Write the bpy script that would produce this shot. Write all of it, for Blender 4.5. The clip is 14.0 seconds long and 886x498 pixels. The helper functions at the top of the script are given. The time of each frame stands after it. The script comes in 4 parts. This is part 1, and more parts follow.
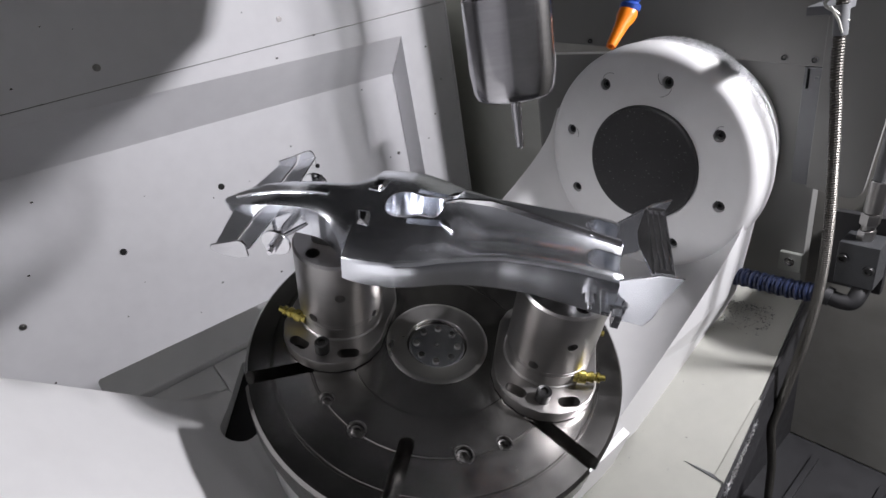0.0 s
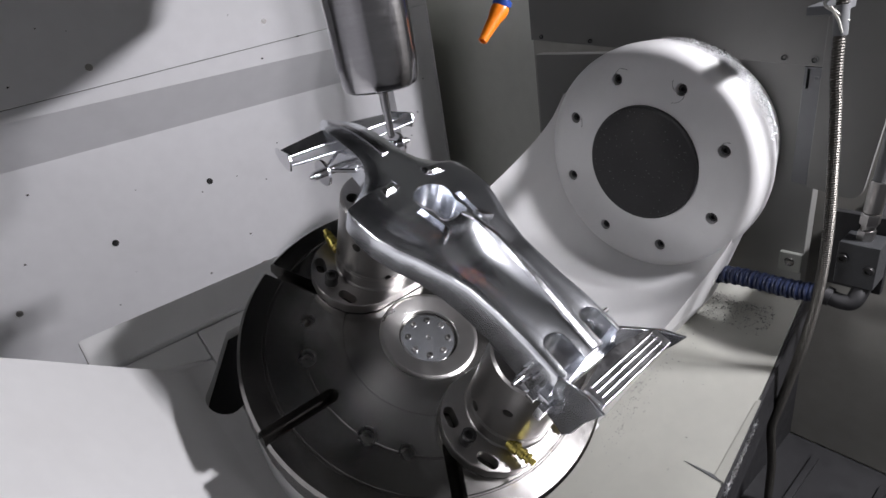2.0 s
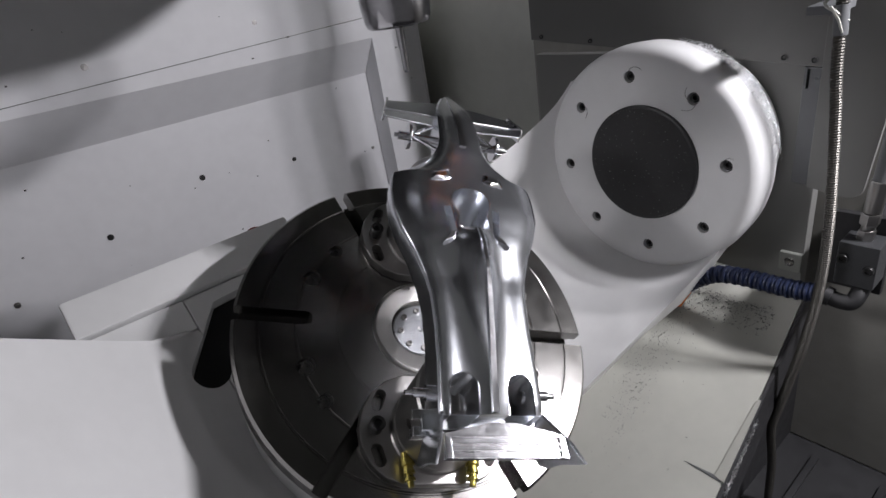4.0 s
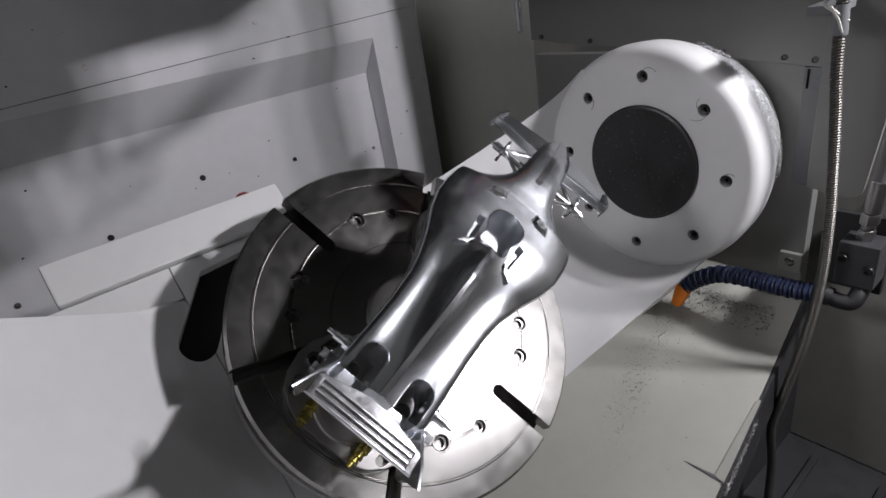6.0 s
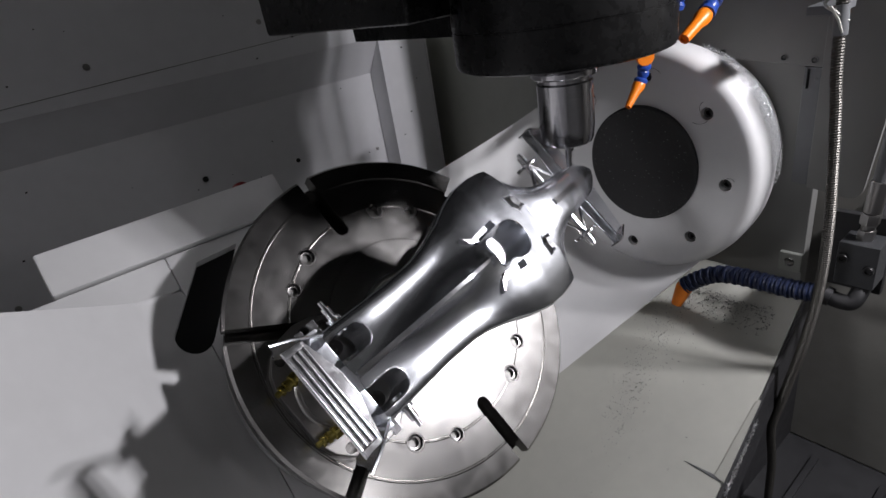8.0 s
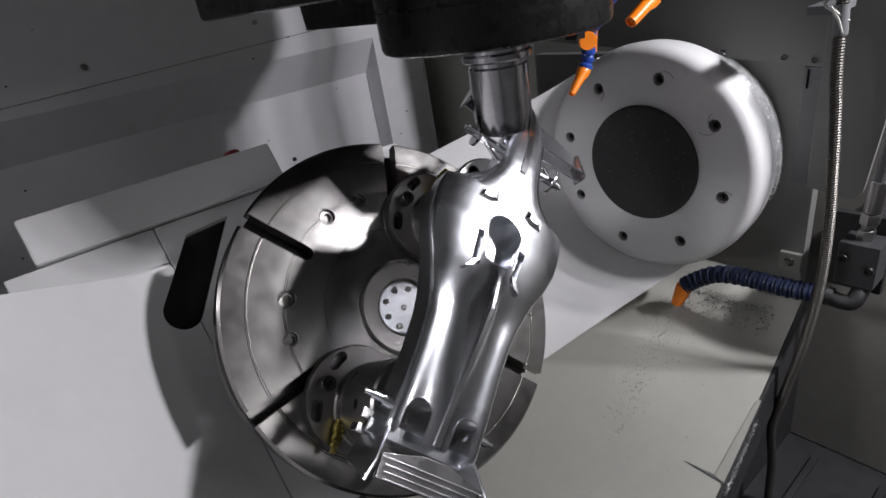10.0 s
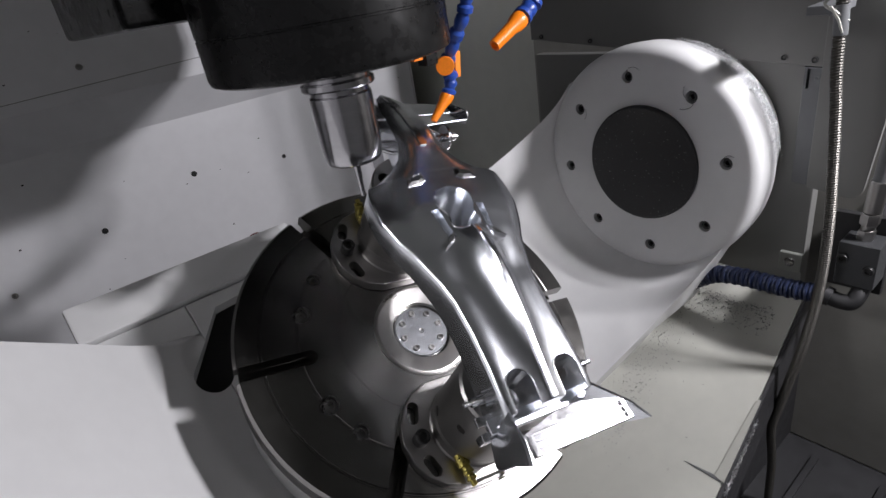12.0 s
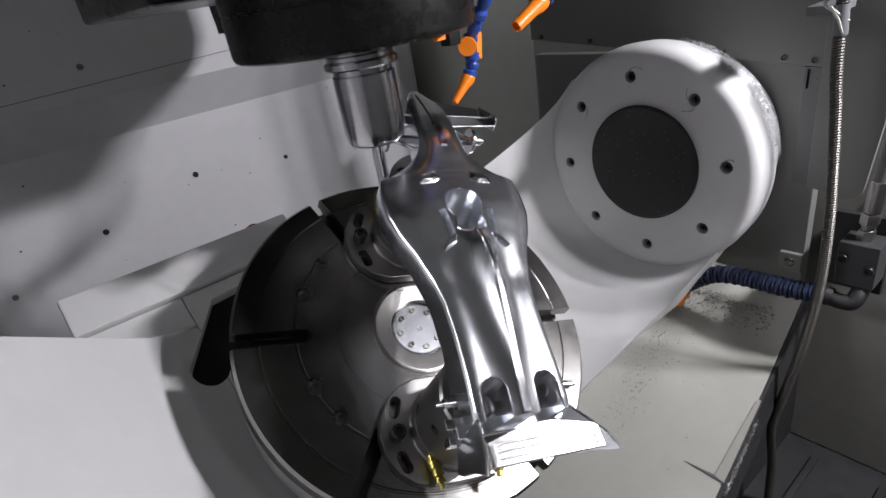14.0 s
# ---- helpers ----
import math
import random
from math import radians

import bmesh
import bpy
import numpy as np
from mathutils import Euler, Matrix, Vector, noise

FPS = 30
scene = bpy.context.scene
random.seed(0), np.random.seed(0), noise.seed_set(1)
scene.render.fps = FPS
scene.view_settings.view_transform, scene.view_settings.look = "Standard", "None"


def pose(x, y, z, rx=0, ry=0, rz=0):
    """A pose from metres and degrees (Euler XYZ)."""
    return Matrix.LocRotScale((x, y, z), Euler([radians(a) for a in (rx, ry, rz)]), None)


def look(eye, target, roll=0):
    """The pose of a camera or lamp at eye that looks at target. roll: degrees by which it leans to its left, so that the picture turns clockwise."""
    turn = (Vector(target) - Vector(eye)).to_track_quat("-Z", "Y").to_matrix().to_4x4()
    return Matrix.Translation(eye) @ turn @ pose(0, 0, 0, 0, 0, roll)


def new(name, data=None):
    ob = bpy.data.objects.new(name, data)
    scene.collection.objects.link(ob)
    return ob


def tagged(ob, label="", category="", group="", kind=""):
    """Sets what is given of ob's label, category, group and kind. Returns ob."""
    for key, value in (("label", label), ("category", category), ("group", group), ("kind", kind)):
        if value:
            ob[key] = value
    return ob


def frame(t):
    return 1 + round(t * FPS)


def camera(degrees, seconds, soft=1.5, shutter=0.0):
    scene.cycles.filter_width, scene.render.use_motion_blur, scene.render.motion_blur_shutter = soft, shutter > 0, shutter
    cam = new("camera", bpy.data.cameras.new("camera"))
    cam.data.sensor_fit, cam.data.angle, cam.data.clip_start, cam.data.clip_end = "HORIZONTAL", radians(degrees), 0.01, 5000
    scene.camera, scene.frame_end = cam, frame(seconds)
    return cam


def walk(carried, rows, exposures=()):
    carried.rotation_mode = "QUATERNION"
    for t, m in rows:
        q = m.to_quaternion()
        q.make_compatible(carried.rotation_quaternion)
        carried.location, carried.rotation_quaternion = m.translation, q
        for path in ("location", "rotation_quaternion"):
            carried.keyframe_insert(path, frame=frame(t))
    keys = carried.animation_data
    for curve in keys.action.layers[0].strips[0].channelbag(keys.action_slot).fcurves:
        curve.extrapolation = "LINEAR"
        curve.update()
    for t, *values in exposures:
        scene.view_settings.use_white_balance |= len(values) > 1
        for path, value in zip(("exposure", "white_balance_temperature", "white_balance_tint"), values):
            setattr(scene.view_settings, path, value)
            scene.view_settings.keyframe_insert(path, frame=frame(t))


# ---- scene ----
# World: X along the swivel axis towards the drive hub, Y towards the back, Z up; the swivel axis is y = z = 0.
cam = camera(77.02, 14.0, soft=1.5, shutter=0.4)
VIEW = Matrix(((0.75508, 0.38621, -0.52981, -0.5176),
               (-0.63766, 0.24468, -0.73043, -0.3290),
               (-0.15247, 0.88937, 0.43102, 0.2122),
               (0, 0, 0, 1)))
walk(cam, [(0.0, VIEW), (14.0, VIEW)], exposures=((0.0, 0.50), (1.5, 0.40), (3.0, 0.14), (5.5, -0.10), (8.0, -0.26), (10.5, -0.08), (12.0, 0.10), (14.0, 0.12)))

# ---- light: a bright work lamp before the hub, weaker fill lamps added over the doors and on the side sheet ----
world = bpy.data.worlds.new("world")
scene.world = world
world.use_nodes = True
world.node_tree.nodes["Background"].inputs[0].default_value = (0.5, 0.52, 0.55, 1)
world.node_tree.nodes["Background"].inputs[1].default_value = 0.05


def area_light(name, eye, target, sx, sy, watts, colour=(1, 0.98, 0.96), spread=180):
    d = bpy.data.lights.new(name, "AREA")
    d.shape, d.size, d.size_y, d.energy, d.color = "RECTANGLE", sx, sy, watts, colour
    d.spread = radians(spread)
    o = new(name, d)
    o.matrix_world = look(eye, target)
    return o


COOL = (0.968, 0.945, 1.0)
MAIN_AT = Vector((0.11, -0.56, 0.40))         # bright led lamp on an arm, in front of the hub
MAIN_TO = Vector((-0.30, 0.20, -0.05))
WIDE_AT = Vector((-0.185, -0.956, 0.385))     # weak unseen lamp over the doors, added as fill
WIDE_TO = Vector((-0.15, 0.50, 0.0))
SIDE_AT = Vector((-1.17, 0.10, 0.62))         # unseen fill lamp on the side sheet, added to brighten the hub face
SIDE_TO = Vector((0.0, -0.12, -0.02))
for k in range(3):
    area_light("main_lamp_light", MAIN_AT + Vector((0.024, 0.019, 0)) * (k - 1), MAIN_TO, 0.020, 0.020, 2.6, COOL)
for k in range(3):
    area_light("door_fill_light", WIDE_AT + Vector((0.030, 0, 0)) * (k - 1), WIDE_TO, 0.020, 0.020, 0.14, COOL)
area_light("side_fill_light", SIDE_AT, SIDE_TO, 0.3, 0.12, 0.27, COOL, 42)


# ---- materials ----
def material(name, colour, rough=0.5, metal=0.0, vary=0.08, scale=20.0, bump=0.0, bump_scale=200.0, stretch=(1, 1, 1),
             rough_vary=0.1, spot=0.0, spot_colour=(0.1, 0.1, 0.1), aniso=0.0, coat=0.0, spot_scale=60.0, shine=0.5):
    m = bpy.data.materials.new(name)
    m.use_nodes = True
    nt = m.node_tree
    n, link = nt.nodes, nt.links.new
    b = n["Principled BSDF"]
    b.inputs["Metallic"].default_value = metal
    b.inputs["Anisotropic"].default_value = aniso
    b.inputs["Coat Weight"].default_value = coat
    b.inputs["Specular IOR Level"].default_value = shine
    tc_ = n.new("ShaderNodeTexCoord")
    mp = n.new("ShaderNodeMapping")
    mp.inputs["Scale"].default_value = stretch
    link(tc_.outputs["Object"], mp.inputs[0])
    n1 = n.new("ShaderNodeTexNoise")
    n1.inputs["Scale"].default_value, n1.inputs["Detail"].default_value = scale, 6
    link(mp.outputs[0], n1.inputs["Vector"])
    n2 = n.new("ShaderNodeTexNoise")
    n2.inputs["Scale"].default_value, n2.inputs["Detail"].default_value = scale * 9, 4
    link(mp.outputs[0], n2.inputs["Vector"])
    add_ = n.new("ShaderNodeMath")
    add_.operation = "ADD"
    link(n1.outputs[0], add_.inputs[0])
    link(n2.outputs[0], add_.inputs[1])
    mr = n.new("ShaderNodeMapRange")
    mr.inputs["From Min"].default_value, mr.inputs["From Max"].default_value = 0.7, 1.3
    mr.inputs["To Min"].default_value, mr.inputs["To Max"].default_value = 1 - vary, 1 + vary
    link(add_.outputs[0], mr.inputs[0])
    mul = n.new("ShaderNodeMix")
    mul.data_type, mul.blend_type = "RGBA", "MULTIPLY"
    mul.inputs[0].default_value = 1
    mul.inputs[6].default_value = (*colour, 1)
    link(mr.outputs[0], mul.inputs[7])
    out = mul.outputs[2]
    if spot:
        n3 = n.new("ShaderNodeTexNoise")
        n3.inputs["Scale"].default_value, n3.inputs["Detail"].default_value = spot_scale, 8
        link(tc_.outputs["Object"], n3.inputs["Vector"])
        r3 = n.new("ShaderNodeMapRange")
        r3.inputs["From Min"].default_value, r3.inputs["From Max"].default_value = 0.62, 0.72
        r3.inputs["To Max"].default_value = spot
        link(n3.outputs[0], r3.inputs[0])
        mx = n.new("ShaderNodeMix")
        mx.data_type = "RGBA"
        link(r3.outputs[0], mx.inputs[0])
        link(out, mx.inputs[6])
        mx.inputs[7].default_value = (*spot_colour, 1)
        out = mx.outputs[2]
    link(out, b.inputs["Base Color"])
    rr = n.new("ShaderNodeMapRange")
    rr.inputs["From Min"].default_value, rr.inputs["From Max"].default_value = 0.7, 1.3
    rr.inputs["To Min"].default_value, rr.inputs["To Max"].default_value = max(0.03, rough - rough_vary), min(1, rough + rough_vary)
    link(add_.outputs[0], rr.inputs[0])
    link(rr.outputs[0], b.inputs["Roughness"])
    if bump:
        nb = n.new("ShaderNodeTexNoise")
        nb.inputs["Scale"].default_value, nb.inputs["Detail"].default_value = bump_scale, 5
        link(mp.outputs[0], nb.inputs["Vector"])
        bp = n.new("ShaderNodeBump")
        bp.inputs["Strength"].default_value, bp.inputs["Distance"].default_value = bump, 0.001
        link(nb.outputs[0], bp.inputs["Height"])
        link(bp.outputs[0], b.inputs["Normal"])
    return m


def turned(name, colour, rough):
    """Metal faced on a lathe: fine rings about the object's own Z axis, with a few scratches."""
    m = material(name, colour, rough, 1.0, vary=0.04, scale=9, rough_vary=0.04)
    nt = m.node_tree
    n, link = nt.nodes, nt.links.new
    tc_ = n.new("ShaderNodeTexCoord")
    flat = n.new("ShaderNodeVectorMath")
    flat.operation = "MULTIPLY"
    flat.inputs[1].default_value = (1, 1, 0)
    link(tc_.outputs["Object"], flat.inputs[0])
    length = n.new("ShaderNodeVectorMath")
    length.operation = "LENGTH"
    link(flat.outputs[0], length.inputs[0])
    ring = n.new("ShaderNodeTexNoise")
    ring.noise_dimensions = "1D"
    ring.inputs["Scale"].default_value, ring.inputs["Detail"].default_value = 1400, 3
    link(length.outputs["Value"], ring.inputs["W"])
    scr = n.new("ShaderNodeTexNoise")
    scr.inputs["Scale"].default_value, scr.inputs["Detail"].default_value, scr.inputs["Distortion"].default_value = 70, 2, 3.0
    link(tc_.outputs["Object"], scr.inputs["Vector"])
    fine = n.new("ShaderNodeMapRange")
    fine.inputs["From Min"].default_value, fine.inputs["From Max"].default_value = 0.495, 0.505
    link(scr.outputs[0], fine.inputs[0])
    mix = n.new("ShaderNodeMath")
    mix.operation = "MULTIPLY_ADD"
    mix.inputs[1].default_value = 0.22
    link(fine.outputs[0], mix.inputs[0])
    link(ring.outputs[0], mix.inputs[2])
    bp = n.new("ShaderNodeBump")
    bp.inputs["Strength"].default_value, bp.inputs["Distance"].default_value = 0.16, 0.0002
    link(mix.outputs[0], bp.inputs["Height"])
    tan_ = n.new("ShaderNodeTangent")
    tan_.direction_type, tan_.axis = "RADIAL", "Z"
    link(tan_.outputs[0], n["Principled BSDF"].inputs["Tangent"])
    n["Principled BSDF"].inputs["Anisotropic"].default_value = 0.3
    n["Principled BSDF"].inputs["Anisotropic Rotation"].default_value = 0.25
    link(bp.outputs[0], n["Principled BSDF"].inputs["Normal"])
    return m


WHITE = material("white_machine_paint", (0.66, 0.66, 0.66), 0.40, vary=0.025, scale=7, bump=0.03, bump_scale=500, rough_vary=0.05, spot=0.06, spot_colour=(0.40, 0.39, 0.37), spot_scale=11)
WALL = material("white_sheet_paint", (0.80, 0.80, 0.82), 0.5, vary=0.03, scale=4, bump=0.03, bump_scale=300, rough_vary=0.05, spot=0.08, spot_colour=(0.42, 0.41, 0.40), spot_scale=7)
GREY = material("grey_sheet_paint", (0.17, 0.175, 0.16), 0.5, vary=0.05, scale=5, bump=0.03, spot=0.12, spot_colour=(0.2, 0.2, 0.18), spot_scale=9)
CREAM = material("cream_sheet_paint", (0.41, 0.41, 0.37), 0.45, vary=0.04, scale=7, bump=0.03, spot=0.12, spot_colour=(0.30, 0.29, 0.26), spot_scale=14)
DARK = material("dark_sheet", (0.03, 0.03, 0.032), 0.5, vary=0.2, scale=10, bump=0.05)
BLACK = material("black_painted_cast", (0.008, 0.008, 0.008), 0.28, vary=0.2, scale=15, bump=0.04, bump_scale=120, spot=0.3, spot_colour=(0.03, 0.03, 0.03), spot_scale=160, shine=0.25)
CAP = material("black_cover_plate", (0.014, 0.014, 0.015), 0.45, vary=0.25, scale=25, bump=0.05, spot=0.3, spot_colour=(0.1, 0.1, 0.1), spot_scale=260)
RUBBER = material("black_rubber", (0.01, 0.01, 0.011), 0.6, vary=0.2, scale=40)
ALU = material("milled_aluminium", (0.87, 0.895, 0.94), 0.235, 1.0, vary=0.02, scale=18, rough_vary=0.02)
ALU_BRIGHT = material("bright_cut_aluminium", (0.80, 0.80, 0.82), 0.17, 1.0, vary=0.04, scale=40, bump=0.02, bump_scale=600, rough_vary=0.05)
STEEL = material("ground_steel", (0.38, 0.37, 0.36), 0.33, 1.0, vary=0.03, scale=25, stretch=(1, 1, 6), rough_vary=0.03)
DSTEEL = material("oiled_steel", (0.20, 0.195, 0.19), 0.3, 1.0, vary=0.2, scale=30, bump=0.1, rough_vary=0.12, spot=0.3, spot_colour=(0.12, 0.11, 0.1))
TABLE = turned("faced_table_steel", (0.27, 0.264, 0.255), 0.22)
BOSS = turned("bright_turned_steel", (0.50, 0.49, 0.475), 0.30)
HOLDER = material("ground_tool_steel", (0.46, 0.455, 0.47), 0.17, 1.0, vary=0.08, scale=40, bump=0.02, bump_scale=400, stretch=(1, 1, 10), rough_vary=0.05)
BRASS = material("brass", (0.42, 0.35, 0.10), 0.32, 1.0, vary=0.1, scale=80)
BOLT = material("black_oxide_steel", (0.05, 0.05, 0.05), 0.4, 0.8, vary=0.2, scale=100)
ORANGE = material("orange_plastic", (0.85, 0.22, 0.01), 0.38, vary=0.08, scale=60)
BLUE = material("blue_plastic", (0.02, 0.06, 0.30), 0.35, vary=0.1, scale=60)
BRAID = material("braided_steel", (0.10, 0.096, 0.088), 0.5, 1.0, vary=0.25, scale=300)
CHIP = material("aluminium_chips", (0.66, 0.67, 0.68), 0.35, 1.0, vary=0.3, scale=400, rough_vary=0.15)
WET_CHIP = material("wet_aluminium_chips", (0.26, 0.265, 0.26), 0.4, 1.0, vary=0.3, scale=400, rough_vary=0.15)
DULL_BLUE = material("dirty_blue_plastic", (0.010, 0.017, 0.05), 0.45, vary=0.2, scale=60, spot=0.4, spot_colour=(0.05, 0.05, 0.05))
TAN = material("oily_cream_sheet", (0.24, 0.235, 0.215), 0.5, vary=0.08, scale=6, bump=0.03, spot=0.25, spot_colour=(0.18, 0.17, 0.15), spot_scale=8)
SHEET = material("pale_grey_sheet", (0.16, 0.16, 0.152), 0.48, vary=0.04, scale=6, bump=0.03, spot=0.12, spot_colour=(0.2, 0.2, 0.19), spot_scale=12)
SMOKE = material("grey_door_paint", (0.55, 0.55, 0.55), 0.5, vary=0.06, scale=5, bump=0.03)
GUN = material("dull_grey_steel_sheet", (0.12, 0.124, 0.128), 0.45, 0.2, vary=0.08, scale=12)
MANIFOLD = material("oily_grey_block", (0.055, 0.057, 0.06), 0.4, 0.3, vary=0.12, scale=25)
RED = material("red_plastic", (0.18, 0.01, 0.012), 0.4)
BACKGREY = material("greenish_grey_sheet", (0.58, 0.59, 0.54), 0.5, vary=0.04, scale=4, bump=0.02)
LAMP = bpy.data.materials.new("lamp_glow")
LAMP.use_nodes = True
LAMP.node_tree.nodes["Principled BSDF"].inputs["Emission Color"].default_value = (1, 0.98, 0.95, 1)
LAMP.node_tree.nodes["Principled BSDF"].inputs["Emission Strength"].default_value = 3.0


# ---- mesh helpers ----
def even_normals(ob):
    md = ob.modifiers.new("even_normals", "WEIGHTED_NORMAL")
    md.keep_sharp = True


def part(name, bm, mat, parent=None, label="", smooth=35):
    me = bpy.data.meshes.new(name)
    bmesh.ops.recalc_face_normals(bm, faces=bm.faces)
    bm.to_mesh(me)
    bm.free()
    me.materials.append(mat)
    if smooth:
        me.shade_smooth()
        me.set_sharp_from_angle(angle=radians(smooth))
    ob = new(name, me)
    if smooth:
        even_normals(ob)
    if parent:
        ob.parent = parent
    if label:
        tagged(ob, label)
    return ob


def empty(name, label, category, group="", kind=""):
    return tagged(new(name), label, category, group, kind)


def bm_box(x0, x1, y0, y1, z0, z1, bevel=0.0, seg=2, bm=None, m=None):
    bm = bm or bmesh.new()
    vs = [bm.verts.new((x, y, z)) for x in (x0, x1) for y in (y0, y1) for z in (z0, z1)]
    fs = [bm.faces.new([vs[i] for i in q]) for q in ((0, 1, 3, 2), (4, 6, 7, 5), (0, 4, 5, 1), (2, 3, 7, 6), (0, 2, 6, 4), (1, 5, 7, 3))]
    if bevel:
        es = list({e for f in fs for e in f.edges})
        got = bmesh.ops.bevel(bm, geom=es, offset=bevel, segments=seg, affect="EDGES", profile=0.5)
        vs = list({v for f in got["faces"] for v in f.verts} | {v for v in vs if v.is_valid})
    if m:
        bmesh.ops.transform(bm, matrix=m, verts=vs)
    return bm


def bm_lathe(profile, n=64, bm=None, m=None, close=False):
    """Turns (radius, height) pairs about Z; ends on the axis are closed."""
    bm = bm or bmesh.new()
    made, rings = [], []
    for r, z in profile:
        if r < 1e-6:
            ring = [bm.verts.new((0, 0, z))]
        else:
            ring = [bm.verts.new((r * math.cos(2 * math.pi * i / n), r * math.sin(2 * math.pi * i / n), z)) for i in range(n)]
        rings.append(ring)
        made += ring
    pairs = list(zip(rings, rings[1:])) + ([(rings[-1], rings[0])] if close else [])
    for a, b in pairs:
        for i in range(n):
            j = (i + 1) % n
            q = [a[i % len(a)], a[j % len(a)], b[j % len(b)], b[i % len(b)]]
            q = list(dict.fromkeys(q))
            if len(q) > 2:
                bm.faces.new(q)
    if m:
        bmesh.ops.transform(bm, matrix=m, verts=made)
    return bm


def bm_prism(points, z0, z1, bevel=0.0, bm=None, m=None, seg=2):
    """An outline in XY raised from z0 to z1."""
    bm = bm or bmesh.new()
    lo = [bm.verts.new((x, y, z0)) for x, y in points]
    hi = [bm.verts.new((x, y, z1)) for x, y in points]
    k = len(points)
    fs = [bm.faces.new(list(reversed(lo))), bm.faces.new(hi)]
    for i in range(k):
        fs.append(bm.faces.new([lo[i], lo[(i + 1) % k], hi[(i + 1) % k], hi[i]]))
    vs = lo + hi
    if bevel:
        got = bmesh.ops.bevel(bm, geom=list(fs[0].edges) + list(fs[1].edges), offset=bevel, segments=seg, affect="EDGES", profile=0.5)
        vs = list({v for f in got["faces"] for v in f.verts} | {v for v in vs if v.is_valid})
    if m:
        bmesh.ops.transform(bm, matrix=m, verts=vs)
    return bm


def bm_tube(points, radius, n=12, bm=None, caps=True):
    """A round bar along a path; radius is a number or a list, one for each point."""
    bm = bm or bmesh.new()
    ps = [Vector(p_) for p_ in points]
    rs = radius if isinstance(radius, (list, tuple)) else [radius] * len(ps)
    side = None
    rings = []
    for i, c in enumerate(ps):
        tan = (ps[min(i + 1, len(ps) - 1)] - ps[max(i - 1, 0)]).normalized()
        if side is None:
            side = tan.orthogonal().normalized()
        side = (side - tan * side.dot(tan)).normalized()
        up = tan.cross(side)
        rings.append([bm.verts.new(c + rs[i] * (math.cos(2 * math.pi * k / n) * side + math.sin(2 * math.pi * k / n) * up)) for k in range(n)])
    for a, b in zip(rings, rings[1:]):
        for k in range(n):
            bm.faces.new([a[k], a[(k + 1) % n], b[(k + 1) % n], b[k]])
    if caps:
        bm.faces.new(list(reversed(rings[0])))
        bm.faces.new(rings[-1])
    return bm


def curve_points(points, n):
    """A smooth path through the points, in n steps a stretch."""
    ps = [Vector(p_) for p_ in points]
    out = []
    for i in range(len(ps) - 1):
        a, b, c, d = ps[max(i - 1, 0)], ps[i], ps[i + 1], ps[min(i + 2, len(ps) - 1)]
        for k in range(n):
            u = k / n
            out.append(0.5 * ((2 * b) + (c - a) * u + (2 * a - 5 * b + 4 * c - d) * u * u + (3 * b - a - 3 * c + d) * u ** 3))
    return out + [ps[-1]]


def stadium(cx, cy, length, width, angle=0.0, n=8):
    """A slot's outline: a bar with round ends."""
    r, h = width / 2, (length - width) / 2
    pts = [(h + r * math.cos(a), r * math.sin(a)) for a in (radians(-90 + 180 * i / n) for i in range(n + 1))]
    pts += [(-h + r * math.cos(a), r * math.sin(a)) for a in (radians(90 + 180 * i / n) for i in range(n + 1))]
    c, s = math.cos(radians(angle)), math.sin(radians(angle))
    return [(cx + x * c - y * s, cy + x * s + y * c) for x, y in pts]


def cut(ob, bm):
    """Takes the solid bm away from ob, for good."""
    bmesh.ops.recalc_face_normals(bm, faces=bm.faces)
    me = bpy.data.meshes.new("cutter")
    bm.to_mesh(me)
    bm.free()
    c = new("cutter", me)
    c.matrix_basis = Matrix(ob.matrix_basis)
    ob.modifiers.clear()
    md = ob.modifiers.new("cut", "BOOLEAN")
    md.operation, md.object, md.solver = "DIFFERENCE", c, "EXACT"
    bpy.context.view_layer.update()
    dg = bpy.context.evaluated_depsgraph_get()
    made = bpy.data.meshes.new_from_object(ob.evaluated_get(dg))
    ob.modifiers.clear()
    old = ob.data
    ob.data = made
    made.name = ob.name
    bpy.data.objects.remove(c)
    bpy.data.meshes.remove(me)
    bpy.data.meshes.remove(old)
    made.shade_smooth()
    made.set_sharp_from_angle(angle=radians(35))
    even_normals(ob)
    return ob


TO_X = pose(0, 0, 0, 0, 90, 0)    # a lathe's Z axis laid along +X

# ---- the place: swivel axis, table centre ----
TABLE_AT = Vector((-0.2951, -0.0150, -0.0672))


def structure(name, bm, mat, label, category="wall", smooth=35):
    return tagged(part(name, bm, mat, None, "", smooth), label, category, "", "structure")


# enclosure
structure("wall_right", bm_box(0.62, 0.66, -1.0, 1.3, -0.75, 1.0), GREY, "dull grey painted side sheet of the enclosure")
structure("wall_inner", bm_box(0.335, 0.345, 0.222, 1.2595, -0.70, 0.98), BACKGREY, "greenish grey sheet behind the hub sheets")
structure("wall_left", bm_box(-1.24, -1.2, -1.0, 1.3, -0.75, 1.0), WALL, "white painted side sheet of the enclosure")
structure("wall_front", bm_box(-1.2, 0.62, -1.04, -1.0, -0.75, 1.0), SMOKE, "pale grey painted front doors of the enclosure")
structure("wall_back", bm_box(-1.2, 0.62, 1.26, 1.3, -0.75, 1.0), GREY, "grey painted rear sheet of the enclosure")
structure("ceiling", bm_box(-1.24, 0.66, -1.04, 1.3, 1.0, 1.04), GREY, "grey enclosure roof", "ceiling")
